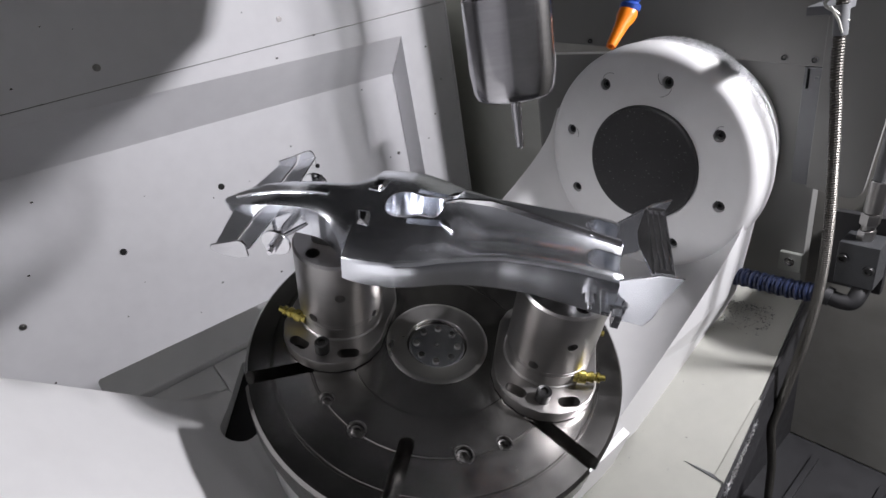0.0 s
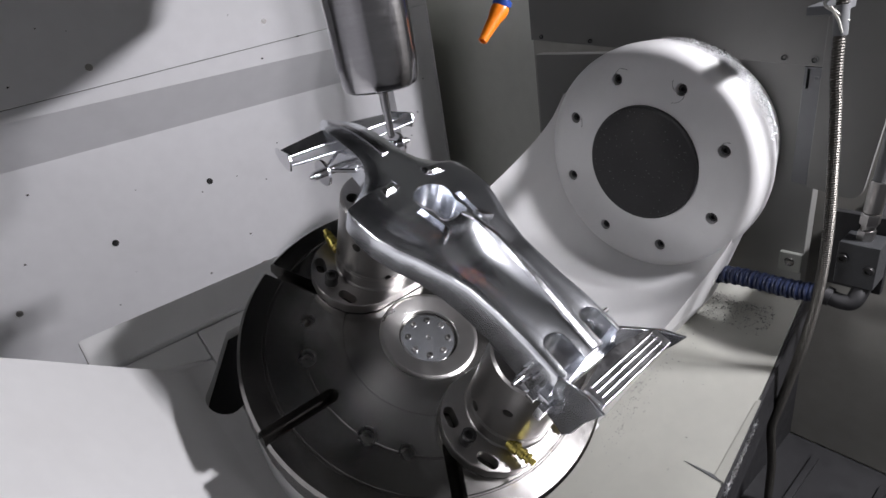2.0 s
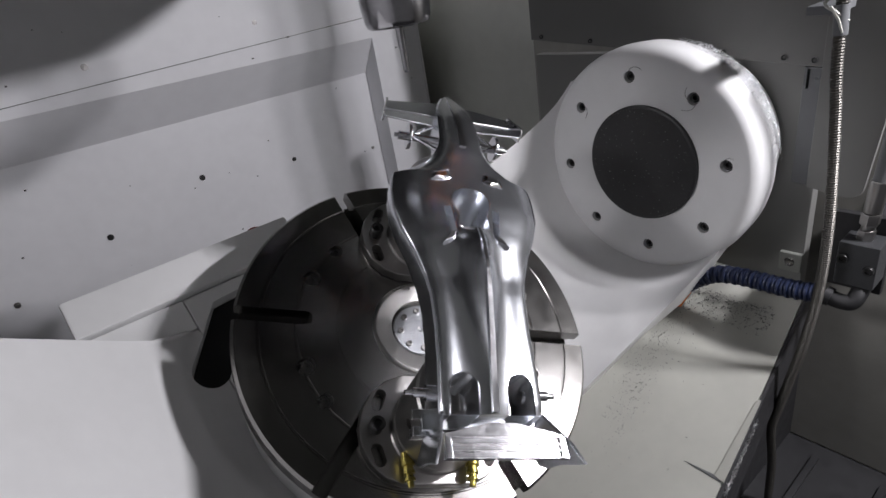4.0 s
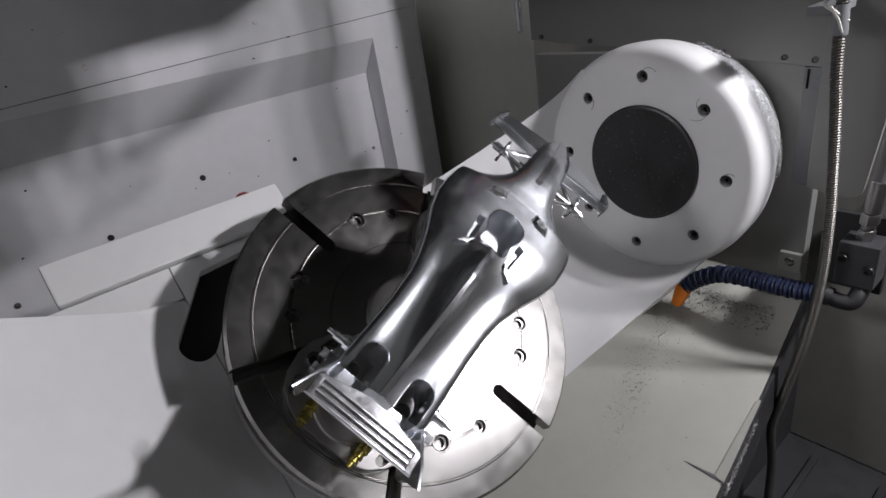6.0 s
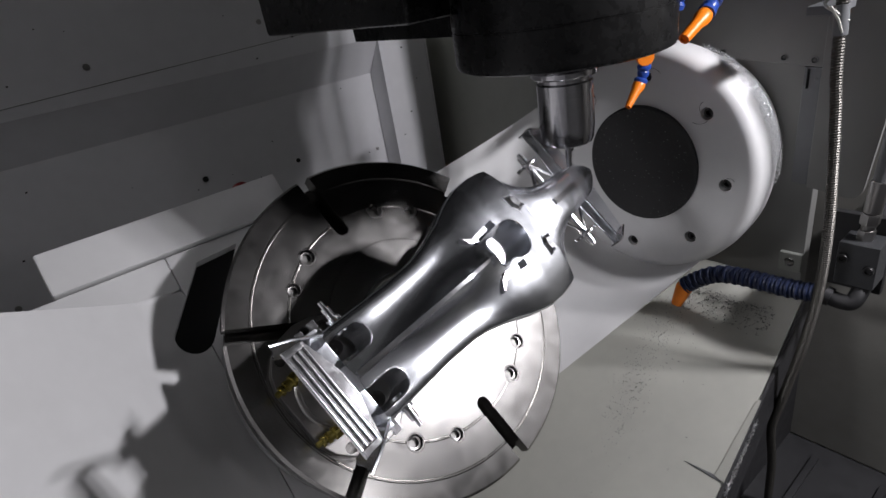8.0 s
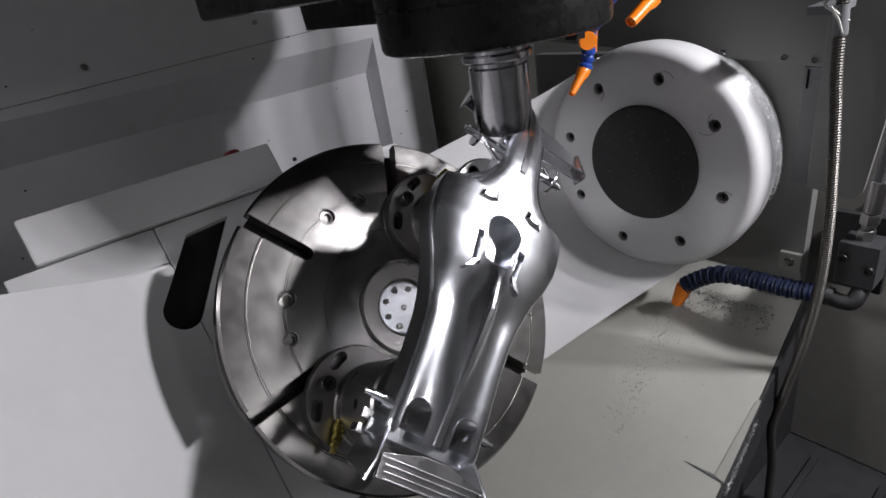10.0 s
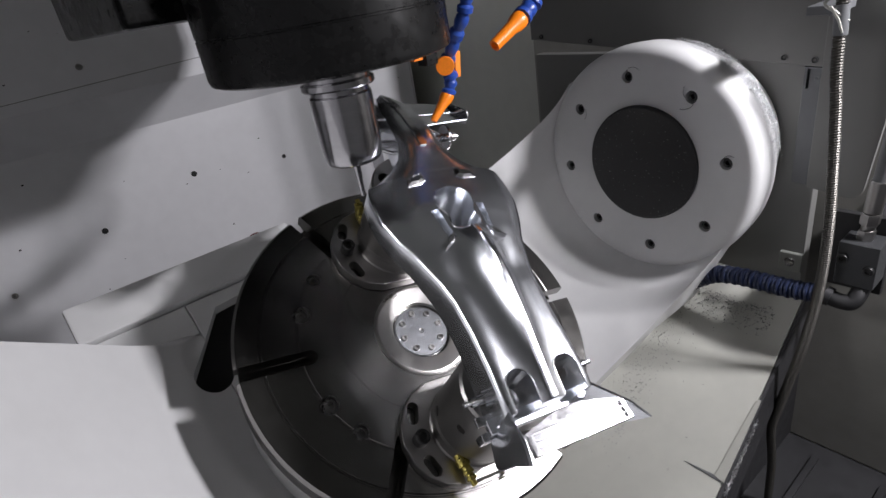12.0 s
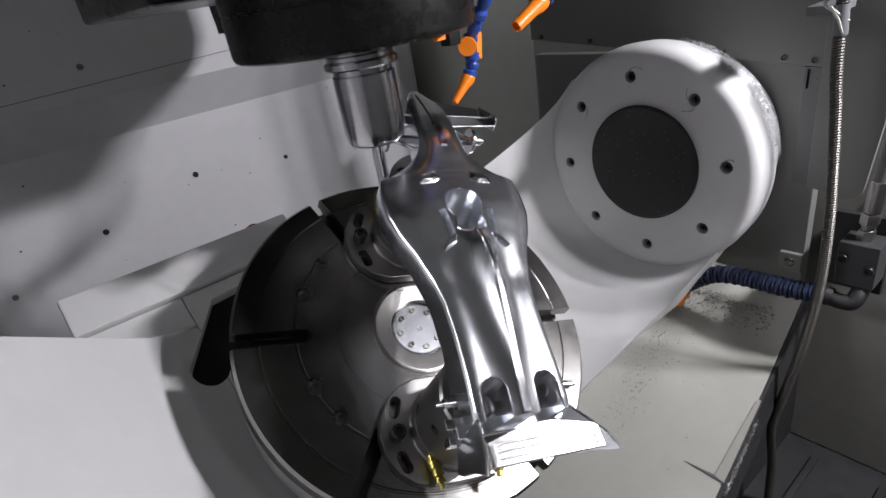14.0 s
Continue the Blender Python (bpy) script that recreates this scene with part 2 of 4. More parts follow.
structure("floor", bm_box(-1.24, 0.66, -1.04, 1.3, -0.79, -0.75), CREAM, "cream painted chip trough floor", "floor")


def lamp_body(name, label, at, to, w, h, tall):
    """A lamp housing behind its light, on a post from the floor or the front wall."""
    o = tagged(new(name), label, "lamp")
    o.matrix_basis = look(at, to) @ pose(0, 0, 0.006)
    part("housing", bm_box(-w, w, -h, h, 0.004, 0.034, 0.004), DARK, o)
    part("lens", bm_box(-w * 0.9, w * 0.9, -h * 0.8, h * 0.8, 0.0005, 0.0035), LAMP, o, "glowing lens")
    inv = o.matrix_basis.inverted()
    foot = inv @ Vector(tall)
    part("arm", bm_tube([(0, 0, 0.03), foot * 0.5 + Vector((0, 0, 0.03)), foot], 0.009, 10), DARK, o)


lamp_body("main_lamp", "bright led lamp on an arm from the side sheet", MAIN_AT, MAIN_TO, 0.060, 0.025, (0.619, -0.70, 0.45))
lamp_body("side_fill", "unseen fill lamp added on the side sheet to brighten the hub", SIDE_AT, SIDE_TO, 0.17, 0.065, (-1.199, 0.10, 0.66))
lamp_body("door_fill", "weak unseen fill lamp added above the doors", WIDE_AT, WIDE_TO, 0.09, 0.04, (-0.205, -0.999, 0.48))


NEAR = Vector((-0.5176, -0.3290, 0.2122))


def set_back(p_):
    return NEAR + (Vector(p_) - NEAR) * 1.06


def side_plate():
    """The sheets in front of which the hub turns."""
    made = []
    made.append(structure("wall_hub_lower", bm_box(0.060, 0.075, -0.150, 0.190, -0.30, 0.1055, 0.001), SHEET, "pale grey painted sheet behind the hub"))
    zs = 0.125
    m = Matrix(((0, 0, 1, 0), (1, 0, 0, 0), (0, 1, 0, 0), (0, 0, 0, 1)))
    pts = [(0.190, zs), (-0.1475, 0.0925), (-0.1475, 0.60), (0.190, 0.60)]
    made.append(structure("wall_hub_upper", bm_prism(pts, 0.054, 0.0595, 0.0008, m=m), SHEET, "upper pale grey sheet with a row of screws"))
    for y in (0.172, 0.098, -0.058, -0.114, -0.139):
        z = 0.093 + (y + 0.150) / 0.34 * 0.032 + 0.005
        s = empty("sheet_screw", "small black socket screw in the grey sheet", "screw", "screws along the sheet seam")
        s.matrix_basis = pose(*set_back((0.054, y, z)), 0, -90, 0)
        part("head", bm_lathe([(0.0013, 0.0012), (0.0015, 0.0016), (0.0026, 0.0018), (0.0030, 0.0010), (0.0030, -0.001), (0, -0.001)], 16), BOLT, s)
    # guard sheet with rounded lower corner
    r, y1, z0 = 0.012, -0.1935, -0.0215
    pts = [(-0.1478, 0.60), (-0.1478, -0.016)] + [(y1 + r - r * math.sin(radians(a)), z0 + r - r * math.cos(radians(a))) for a in range(0, 91, 15)] + [(y1 - 0.006, 0.05), (y1 - 0.008, 0.60)]
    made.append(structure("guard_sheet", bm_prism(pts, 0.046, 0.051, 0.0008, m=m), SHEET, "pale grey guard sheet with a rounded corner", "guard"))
    g = structure("cover_strip", bm_prism([(-0.1318, 0.0935), (-0.1474, 0.0920), (-0.1474, -0.0175), (-0.1318, -0.0160)], 0.0535, 0.0595, 0.0006, m=m), GUN, "dull grey slotted cover strip", "cover strip")
    cut(g, bm_prism([(-0.1345, 0.0915), (-0.1368, 0.0913), (-0.1368, 0.074), (-0.1345, 0.074)], 0.04, 0.07, m=m))
    made.append(g)
    for o in made:
        o.data.transform(Matrix.Translation(NEAR) @ Matrix.Diagonal((1.06, 1.06, 1.06, 1)) @ Matrix.Translation(-NEAR))
    b = empty("strip_screw", "flush grey screw in the cover strip", "screw")
    b.matrix_basis = pose(*set_back((0.0535, -0.1420, 0.0835)), 0, -90, 0)
    part("head", bm_lathe([(0, 0.0006), (0.0016, 0.0006), (0.0020, 0), (0.0020, -0.001)], 16), GUN, b)


side_plate()

cover = empty("hub_cover", "round black cover plate with metal dust on the hub", "cover plate")
cover.matrix_basis = pose(-0.0012, -0.0040, 0.0025)
part("plate", bm_lathe([(0, -0.0035), (0.0600, -0.0035), (0.0600, 0.0008), (0, 0.0008)], 96, m=TO_X), CAP, cover)
part("rim", bm_lathe([(0.0601, -0.0036), (0.0612, -0.0034), (0.0625, -0.0027), (0.0628, 0.0008), (0.0601, 0.0008)], 96, m=TO_X, close=True), CAP, cover)
dust = bmesh.new()
grain = random.Random(11)
for i in range(150):
    a, r, k = grain.uniform(0, 2 * math.pi), 0.058 * math.sqrt(grain.random()), grain.uniform(0.0001, 0.00035)
    y, z = r * math.cos(a), r * math.sin(a)
    if grain.random() > 0.35 + 0.65 * (z + 0.06) / 0.12:
        continue
    bm_box(-0.0040, -0.0035, y - k, y + k * 1.3, z - k, z + k, bm=dust)
part("metal_dust", dust, WET_CHIP, cover, "specks of metal dust", 0)


def carriage_wall():
    """White sheet at the back that travels with the machine's carriage; the origin is its face."""
    w = tagged(new("carriage_wall"), "white painted sheet cover with a recessed panel, travelling at the back", "machine cover")
    x0, x1, z0, z1 = -0.90, 0.2698, -0.42, 0.68
    sl, sr = 0.1260, 0.1716
    bx0, bx1, bz0, bz1 = -0.82, 0.1524, -0.36, 0.1271
    d, th = 0.058, 0.003
    k = 1 + d / 0.941
    ix0, ix1, iz0, iz1 = -0.79, -0.5176 + 0.6347 * k, -0.33, 0.2122 - 0.1485 * k
    bm = bmesh.new()
    O = [bm.verts.new((x, 0, z)) for x, z in ((x0, z0), (x1, z0), (x1, sr), (x0, sl))]
    Bv = [bm.verts.new((x, 0, z)) for x, z in ((bx0, bz0), (bx1, bz0), (bx1, bz1), (bx0, bz1 - 0.002))]
    Iv = [bm.verts.new((x, d, z)) for x, z in ((ix0, iz0), (ix1, iz0), (ix1, iz1), (ix0, iz1 - 0.002))]
    for a, b in ((O, Bv), (Bv, Iv)):
        for i in range(4):
            bm.faces.new([a[i], a[(i + 1) % 4], b[(i + 1) % 4], b[i]])
    bm.faces.new(Iv)
    bmesh.ops.recalc_face_normals(bm, faces=bm.faces)
    bmesh.ops.solidify(bm, geom=bm.faces[:], thickness=th)
    part("lower_sheet", bm, WALL, w, smooth=0)
    m = Matrix(((1, 0, 0, 0), (0, 0, 1, 0), (0, 1, 0, 0), (0, 0, 0, 1)))
    part("upper_sheet", bm_prism([(x0, sl + 0.0012), (x1, sr + 0.0012), (x1, z1), (x0, z1)], -0.0015, 0.003, m=m), WALL, w, smooth=20)
    part("edge_fold", bm_box(x1, x1 + 0.004, -0.002, 0.18, z0, z1), WALL, w)
    part("edge_return", bm_box(x1 + 0.0045, 0.3345, 0.10, 0.104, z0, z1), BACKGREY, w, "greenish grey return sheet")
    for x, z, r, dk in ((0.079, 0.188, 0.006, 0), (-0.317, 0.162, 0.007, 0), (-0.166, -0.137, 0.0075, 1), (-0.405, -0.203, 0.0075, 1), (-0.622, -0.277, 0.007, 0),
                        (0.081, -0.166, 0.006, 1), (0.334, -0.209, 0.005, 0)):
        x, z, r = -0.5176 + 0.72 * (x + 0.5176), 0.2122 + 0.72 * (z - 0.2122), r * 0.72
        inn = bx0 < x < ix1 and z < iz1
        yy = d if inn else (-0.0015 if z > 0.15 else 0.0)
        sc = part("screw", bm_lathe([(0, 0.004), (r * 0.45, 0.004), (r * 0.5, 0.002), (r, 0.002), (r, -0.001)], 20, m=pose(0, 0, 0, 90, 0, 0)), BOLT if dk else STEEL, w)
        sc.matrix_basis = pose(x + ((x + 0.5176) * d / 0.941 if inn else 0), yy, z + ((z - 0.2122) * d / 0.941 if inn else 0))
    # stray chips and dirt that stick to the sheet
    rs = random.Random(21)
    sp = bmesh.new()
    for k in range(46):
        x, z, r = rs.uniform(-0.62, 0.24), rs.uniform(-0.34, 0.40), rs.uniform(0.0005, 0.0016)
        y = d if ix0 < x < ix1 and z < iz1 - 0.002 else 0.0
        if y == 0.0 and bx0 < x < bx1 and z < bz1:
            continue
        if z > 0.12:
            y = -0.0015
        bm_box(x - r, x + r * 1.4, y - 0.0008, y + 0.0002, z - r * 0.7, z + r, bm=sp)
    tagged(part("dirt_speck", sp, BOLT, w, "", 0), "dark specks of dirt and chips", kind="stuff")
    return w


carriage = carriage_wall()


# ---- cradle: floor, two arms, hub ----
def cradle_thing():
    c = tagged(new("swivel_cradle"), "white painted cast swivel cradle that carries the rotary table", "cradle")

    # cast trough: floor and the sloped arm on the operator's end, drawn in XZ and extruded along Y
    inner = [(-0.70, 0.10), (-0.620, 0.022), (-0.560, -0.052), (-0.500, -0.126), (-0.482, -0.146), (-0.468, -0.157), (-0.452, -0.163), (-0.435, -0.1645), (-0.25, -0.1645), (-0.20, -0.158)]
    outer = [(-0.20, -0.235), (-0.48, -0.235), (-0.56, -0.20), (-0.72, -0.02)]
    m = Matrix(((1, 0, 0, 0), (0, 0, -1, 0), (0, 1, 0, 0), (0, 0, 0, 1)))
    part("left_arm", bm_prism([p_ for p_ in inner if p_[0] < -0.44] + [(-0.4405, -0.1643), (-0.4405, -0.235)] + [p_ for p_ in outer if p_[0] < -0.44], -0.121, 0.245, 0.004, m=m), WHITE, c)
    body = part("base", bm_box(-0.440, -0.16, -0.160, 0.1565, -0.235, -0.1645, 0.002), WHITE, c)
    b2 = part("base_end", bm_box(-0.5585, -0.4402, 0.1215, 0.1565, -0.235, -0.1645, 0.002), WHITE, c)
    round_end = [(-0.449 + 0.0172 * math.cos(radians(a)), 0.0745 + 0.0172 * math.sin(radians(a))) for a in range(145, 326, 15)]
    slot = round_end + [(-0.3745, 0.1435), (-0.4165, 0.1405)]
    low = bm_prism(slot, -0.20, -0.15)
    cut(body, low)
    arm = [o for o in c.children if o.name.startswith("left_arm")][0]
    cut(arm, bm_prism(slot, -0.20, -0.15))
    # Black sheet above the cut floor; the slot's darkness is its colour.
    part("slot_sheet", bm_prism([(x * 1.0, y) for x, y in slot], -0.182, -0.1795), RUBBER, c, "black sheet set in the slot to darken it")
    part("rear_block", bm_box(-0.534, -0.305, 0.1575, 0.200, -0.235, -0.158, 0.003), WHITE, c)
    part("red_plug", bm_lathe([(0, 0.006), (0.007, 0.006), (0.009, 0.004), (0.009, 0)], 20, m=pose(-0.340, 0.2005, -0.1745, -90, 0, 0)), RED, c)

    # drive arm: a sloped face scooped out round the hub
    def surf(y, z):
        xs = z / 0.64 if z < 0 else z * 0.2
        r = math.hypot(y, z)
        xc = -(r - 0.1245) / 0.42 if r > 0.1245 else (0.1245 - r) * 1.6
        k = 0.005
        h = max(k - abs(xs - xc), 0) / k
        return max(max(xs, xc) + h * h * k * 0.25, -0.262)
    bm = bmesh.new()
    ny, nz = 72, 64
    grid = []
    for j in range(nz + 1):
        z = 0.012 - 0.177 * j / nz
        row = []
        for i in range(ny + 1):
            u = i / ny
            back = 0.123
            front = -0.120 - 0.16 * max(0, -z) * 1.35
            y = front + (back - front) * u
            row.append(bm.verts.new((min(surf(y, z), 0.05), y, z)))
        grid.append(row)
    for j in range(nz):
        for i in range(ny):
            bm.faces.new([grid[j][i], grid[j][i + 1], grid[j + 1][i + 1], grid[j + 1][i]])
    rim = [e for e in bm.edges if e.is_boundary]
    got = bmesh.ops.extrude_edge_only(bm, edges=rim)
    for v in [g for g in got["geom"] if isinstance(g, bmesh.types.BMVert)]:
        v.co = Vector((0.034 if v.co.x > -0.12 else v.co.x + 0.17, v.co.y * 1.0, v.co.z - (0.06 if v.co.z < -0.1 else 0)))
    part("drive_arm", bm, WHITE, c, smooth=30)

    # hub drum about X, its face at x = 0
    m = TO_X
    prof = [(0.05, 0.0), (0.108, 0.0), (0.1145, 0.0006), (0.1190, 0.0024), (0.1225, 0.0065), (0.1243, 0.012), (0.1247, 0.020), (0.1232, 0.038), (0.1215, 0.0425), (0.1120, 0.0430), (0.1040, 0.0945), (0.05, 0.0945)]
    hub = part("hub", bm_lathe(prof, 128, m=m), WHITE, c, "white painted hub with a ring of bolt holes")
    holes = bmesh.new()
    for a in HUB_BOLTS:
        bm_lathe([(0, -0.004), (0.0062, -0.004), (0.0062, 0.014), (0, 0.014)], 24, holes, pose(0, 0.094 * math.cos(radians(a)), 0.094 * math.sin(radians(a))) @ TO_X)
    for a in HUB_BOLTS:
        at = pose(0.002, 0.094 * math.cos(radians(a)), 0.094 * math.sin(radians(a)))
        bo = part("bolt", bm_lathe([(0, 0.006), (0.0024, 0.006), (0.0026, 0.0015), (0.0045, 0.001), (0.0048, 0.002), (0.0048, 0.01), (0, 0.01)], 20, m=TO_X), BOLT, c, "black socket bolt deep in its hole")
        bo.matrix_basis = at
    cut(hub, holes)
    # stray curls of swarf caught in some bolt holes
    for a, spread, size in ((HUB_BOLTS[0], 40, 0.012), (HUB_BOLTS[1], 200, 0.010), (HUB_BOLTS[1], 310, 0.007), (HUB_BOLTS[7], 120, 0.008), (HUB_BOLTS[2], 20, 0.006)):
        y, z = 0.094 * math.cos(radians(a)), 0.094 * math.sin(radians(a))
        pts = []
        for i in range(9):
            u = i / 8
            b = radians(spread + 75 * u)
            pts.append((-0.0004 - 0.002 * u * u, y + (0.0052 + size * u) * math.cos(b), z + (0.0052 + size * u) * math.sin(b)))
        part("swarf_curl", bm_tube(pts, 0.00022, 5), BOLT, c, "thin dark curl of swarf")
    # bearing under the table
    part("table_bearing", bm_lathe([(0.0, -0.163), (0.1535, -0.163), (0.1535, -0.1115), (0, -0.1115)], 96, m=pose(TABLE_AT.x, TABLE_AT.y, 0)), WHITE, c)
    return c


HUB_BOLTS = [44.3 + 45 * i for i in range(8)]
cradle = cradle_thing()


# ---- rotary table; origin at the centre of its top face ----
SCREWS = ((58.6, 0.1065), (78.3, 0.1068), (123.8, 0.1065), (141.4, 0.1068), (-40.0, 0.109), (-57.0, 0.1095), (-99.9, 0.110), (-120.5, 0.109))


def table_thing():
    t = tagged(new("rotary_table"), "round faced steel rotary table with T-slots and counterbored screws", "machine table")
    R = 0.1605
    prof = [(0.0, -0.006), (0.0265, -0.006), (0.0265, -0.0060), (0.0438, -0.0060), (0.0438, -0.0002), (0.0745, -0.0004), (0.0748, -0.0012), (0.0756, -0.0012), (0.0760, 0.0), (0.1078, 0.0), (0.1087, -0.0011), (0.1094, -0.0011), (0.1103, 0.0),
            (0.1379, 0.0), (0.1388, -0.0012), (0.1397, -0.0012), (0.1406, 0.0), (R - 0.0025, 0.0), (R, -0.0025), (R, -0.022), (R - 0.004, -0.024), (R - 0.004, -0.044), (0, -0.044)]
    disc = part("disc", bm_lathe(prof, 160), TABLE, t)
    c = bmesh.new()
    for a in range(40, 400, 60):
        o = stadium(0.145, 0, 0.10, 0.0125)
        bm_prism(o, -0.030, 0.01, bm=c, m=pose(0, 0, 0, 0, 0, a))
    cut(disc, c)
    c = bmesh.new()
    for a in range(40, 400, 60):
        bm_box(0.1, 0.18, -0.0105, 0.0105, -0.0245, -0.0135, bm=c, m=pose(0, 0, 0, 0, 0, a))
    for i, (a, r) in enumerate(SCREWS):
        rr = 0.0082 if i % 3 else 0.0066
        bm_lathe([(0, -0.012), (rr, -0.012), (rr, 0.004), (0, 0.004)], 28, c, pose(r * math.cos(radians(a)), r * math.sin(radians(a)), 0))
    cut(disc, c)
    for i, (a, r) in enumerate(SCREWS):
        rr = 0.0082 if i % 3 else 0.0066
        at = pose(r * math.cos(radians(a)), r * math.sin(radians(a)), 0)
        k = rr / 0.0082
        part("bushing", bm_lathe([(rr * 0.78, -0.010), (rr * 0.78, -0.0006), (rr * 0.82, 0.0), (rr * 0.97, 0.0), (rr, -0.0004), (rr, -0.010)], 28, close=True), DSTEEL, t).matrix_basis = at
        s = part("screw", bm_lathe([(0, -0.0068), (0.0040 * k, -0.0068), (0.0040 * k, -0.0032), (0.0056 * k, -0.0030), (0.0061 * k, -0.0038), (0.0061 * k, -0.0115), (0, -0.0115)], 24), DSTEEL, t, "socket head screw")
        s.matrix_basis = at
    part("centre_boss", bm_lathe([(0.0266, -0.0055), (0.0266, -0.0014), (0.0272, -0.0008), (0.0400, 0.0016), (0.0420, 0.0014), (0.0440, 0.0004), (0.0440, -0.0030), (0.0266, -0.0055)], 96), BOSS, t, "bright turned ring")
    cap = part("centre_cap", bm_lathe([(0, -0.0045), (0.0235, -0.0045), (0.0245, -0.0055), (0.0245, -0.0062), (0, -0.0062)], 64), ALU, t, "bright centre cap with a ring of small screws")
    for i in range(8):
        a = radians(20 + 45 * i)
        part("cap_screw", bm_lathe([(0, -0.0042), (0.0012, -0.0042), (0.0014, -0.0028), (0.0026, -0.0028), (0.0028, -0.0034), (0.0028, -0.0047)], 16), DSTEEL if i % 2 else STEEL, cap).matrix_basis = pose(0.018 * math.cos(a), 0.018 * math.sin(a), 0)
    part("cap_dimple", bm_lathe([(0, -0.0047), (0.0012, -0.0046), (0.0018, -0.0042), (0.0024, -0.0042), (0.0026, -0.0046)], 20), DSTEEL, cap)
    part("side_hole", bm_lathe([(0, 0.0005), (0.0045, 0.0005), (0.0055, 0.0), (0.0055, -0.004)], 20, m=pose(0, 0, 0, 0, 90, 0)), DSTEEL, t).matrix_basis = pose(0, 0, 0, 0, 0, 35) @ pose(R - 0.004, 0, -0.035)
    return t


table = table_thing()

# ---- fixtures; same origin as the table, laid along the workpiece ----
YAW = 11.0
CAR = pose(0, -0.0032, 0, 0, 0, YAW)


def fixture(s, flip, label):
    """A slotted foot and a clamping post, centred at s along the workpiece."""
    f = tagged(new("clamping_post"), label, "fixture", "clamping posts on the table")
    base = CAR @ pose(s, 0, 0, 0, 0, 180 if flip else 0)
    pts = []
    for sy in (1, -1):
        for i in range(9):
            a = radians(10 + 160 * i / 8) * sy
            pts.append((0.043 * math.cos(a), sy * 0.018 + 0.042 * math.sin(a)))
    half = pts[:9]
    other = [(-x, -y) for x, y in half]
    foot = part("foot", bm_prism(half + other, 0.0005, 0.0125, 0.0014), STEEL, f, "slotted steel foot")
    foot.matrix_basis = base
    c = bmesh.new()
    for sy in (1, -1):
        for sx in (-0.021, 0.021):
            bm_prism(stadium(sx, sy * 0.0445, 0.018, 0.009, -sx * sy * 900), -0.002, 0.02, bm=c)
    cut(foot, c)
    for sy in (1, -1):
        b = part("foot_bolt", bm_lathe([(0, 0.008), (0.003, 0.008), (0.0034, 0.0105), (0.0052, 0.011), (0.006, 0.010), (0.006, 0), (0, 0)], 24), BOLT, f, "black socket bolt")
        b.matrix_basis = base @ pose(0, sy * 0.047, 0.0125)
    prof = [(0, 0.0126), (0.0362, 0.0126), (0.0362, 0.0135), (0.0352, 0.0142), (0.0352, 0.0255), (0.0348, 0.0257), (0.0348, 0.0263), (0.0352, 0.0265), (0.0352, 0.0285), (0.0348, 0.0287), (0.0348, 0.0293), (0.0352, 0.0295), (0.0352, 0.0920), (0.0335, 0.094), (0.0, 0.094)]
    post = part("post", bm_lathe(prof, 72), STEEL, f, "ground steel cylinder with fine grooves")
    post.matrix_basis = base
    c = bmesh.new()
    for a, z, r in ((70, 0.033, 0.0042), (110, 0.062, 0.0040), (250, 0.033, 0.0042), (20, 0.062, 0.003), (160, 0.03, 0.003), (290, 0.062, 0.004)):
        bm_lathe([(0, 0.028), (r, 0.028), (r, 0.05), (0, 0.05)], 20, c, pose(0, 0, z) @ pose(0, 0, 0, 0, 0, a) @ TO_X)
    bm_lathe([(0, 0.08), (0.0055, 0.08), (0.0055, 0.12), (0, 0.12)], 20, c, pose(0.012, 0.022, 0))
    bm_lathe([(0, 0.08), (0.0055, 0.08), (0.0055, 0.12), (0, 0.12)], 20, c, pose(0.012, -0.022, 0))
    cut(post, c)
    # neck that grips the workpiece
    nk = part("jaw", bm_box(-0.018, 0.018, -0.012, 0.012, 0.0938, 0.110, 0.003), STEEL, f)
    nk.matrix_basis = base
    # air coupling
    for sy in (1, -1):
        q = base @ pose(0.0215, 0.026 * sy, 0.0215, 0, 84, -6 * sy)
        fit_ = part("air_coupling", bm_lathe([(0, 0), (0.0055, 0), (0.0055, 0.004), (0.0066, 0.005), (0.0066, 0.012), (0.0048, 0.0128), (0.0048, 0.016), (0.0058, 0.0165), (0.0058, 0.0195), (0.004, 0.020), (0.004, 0.0225), (0.0052, 0.023), (0.0052, 0.0255), (0.003, 0.026), (0.003, 0.031), (0.0016, 0.031), (0.0016, 0.02)], 18), BRASS, f, "brass air coupling")
        fit_.data.transform(Matrix.Diagonal((0.8, 0.8, 0.8, 1)))
        fit_.matrix_basis = q
    return f


front_post = fixture(0.088, False, "steel clamping post with slotted foot under the nose")
rear_post = fixture(-0.092, True, "steel clamping post with slotted foot under the tail")


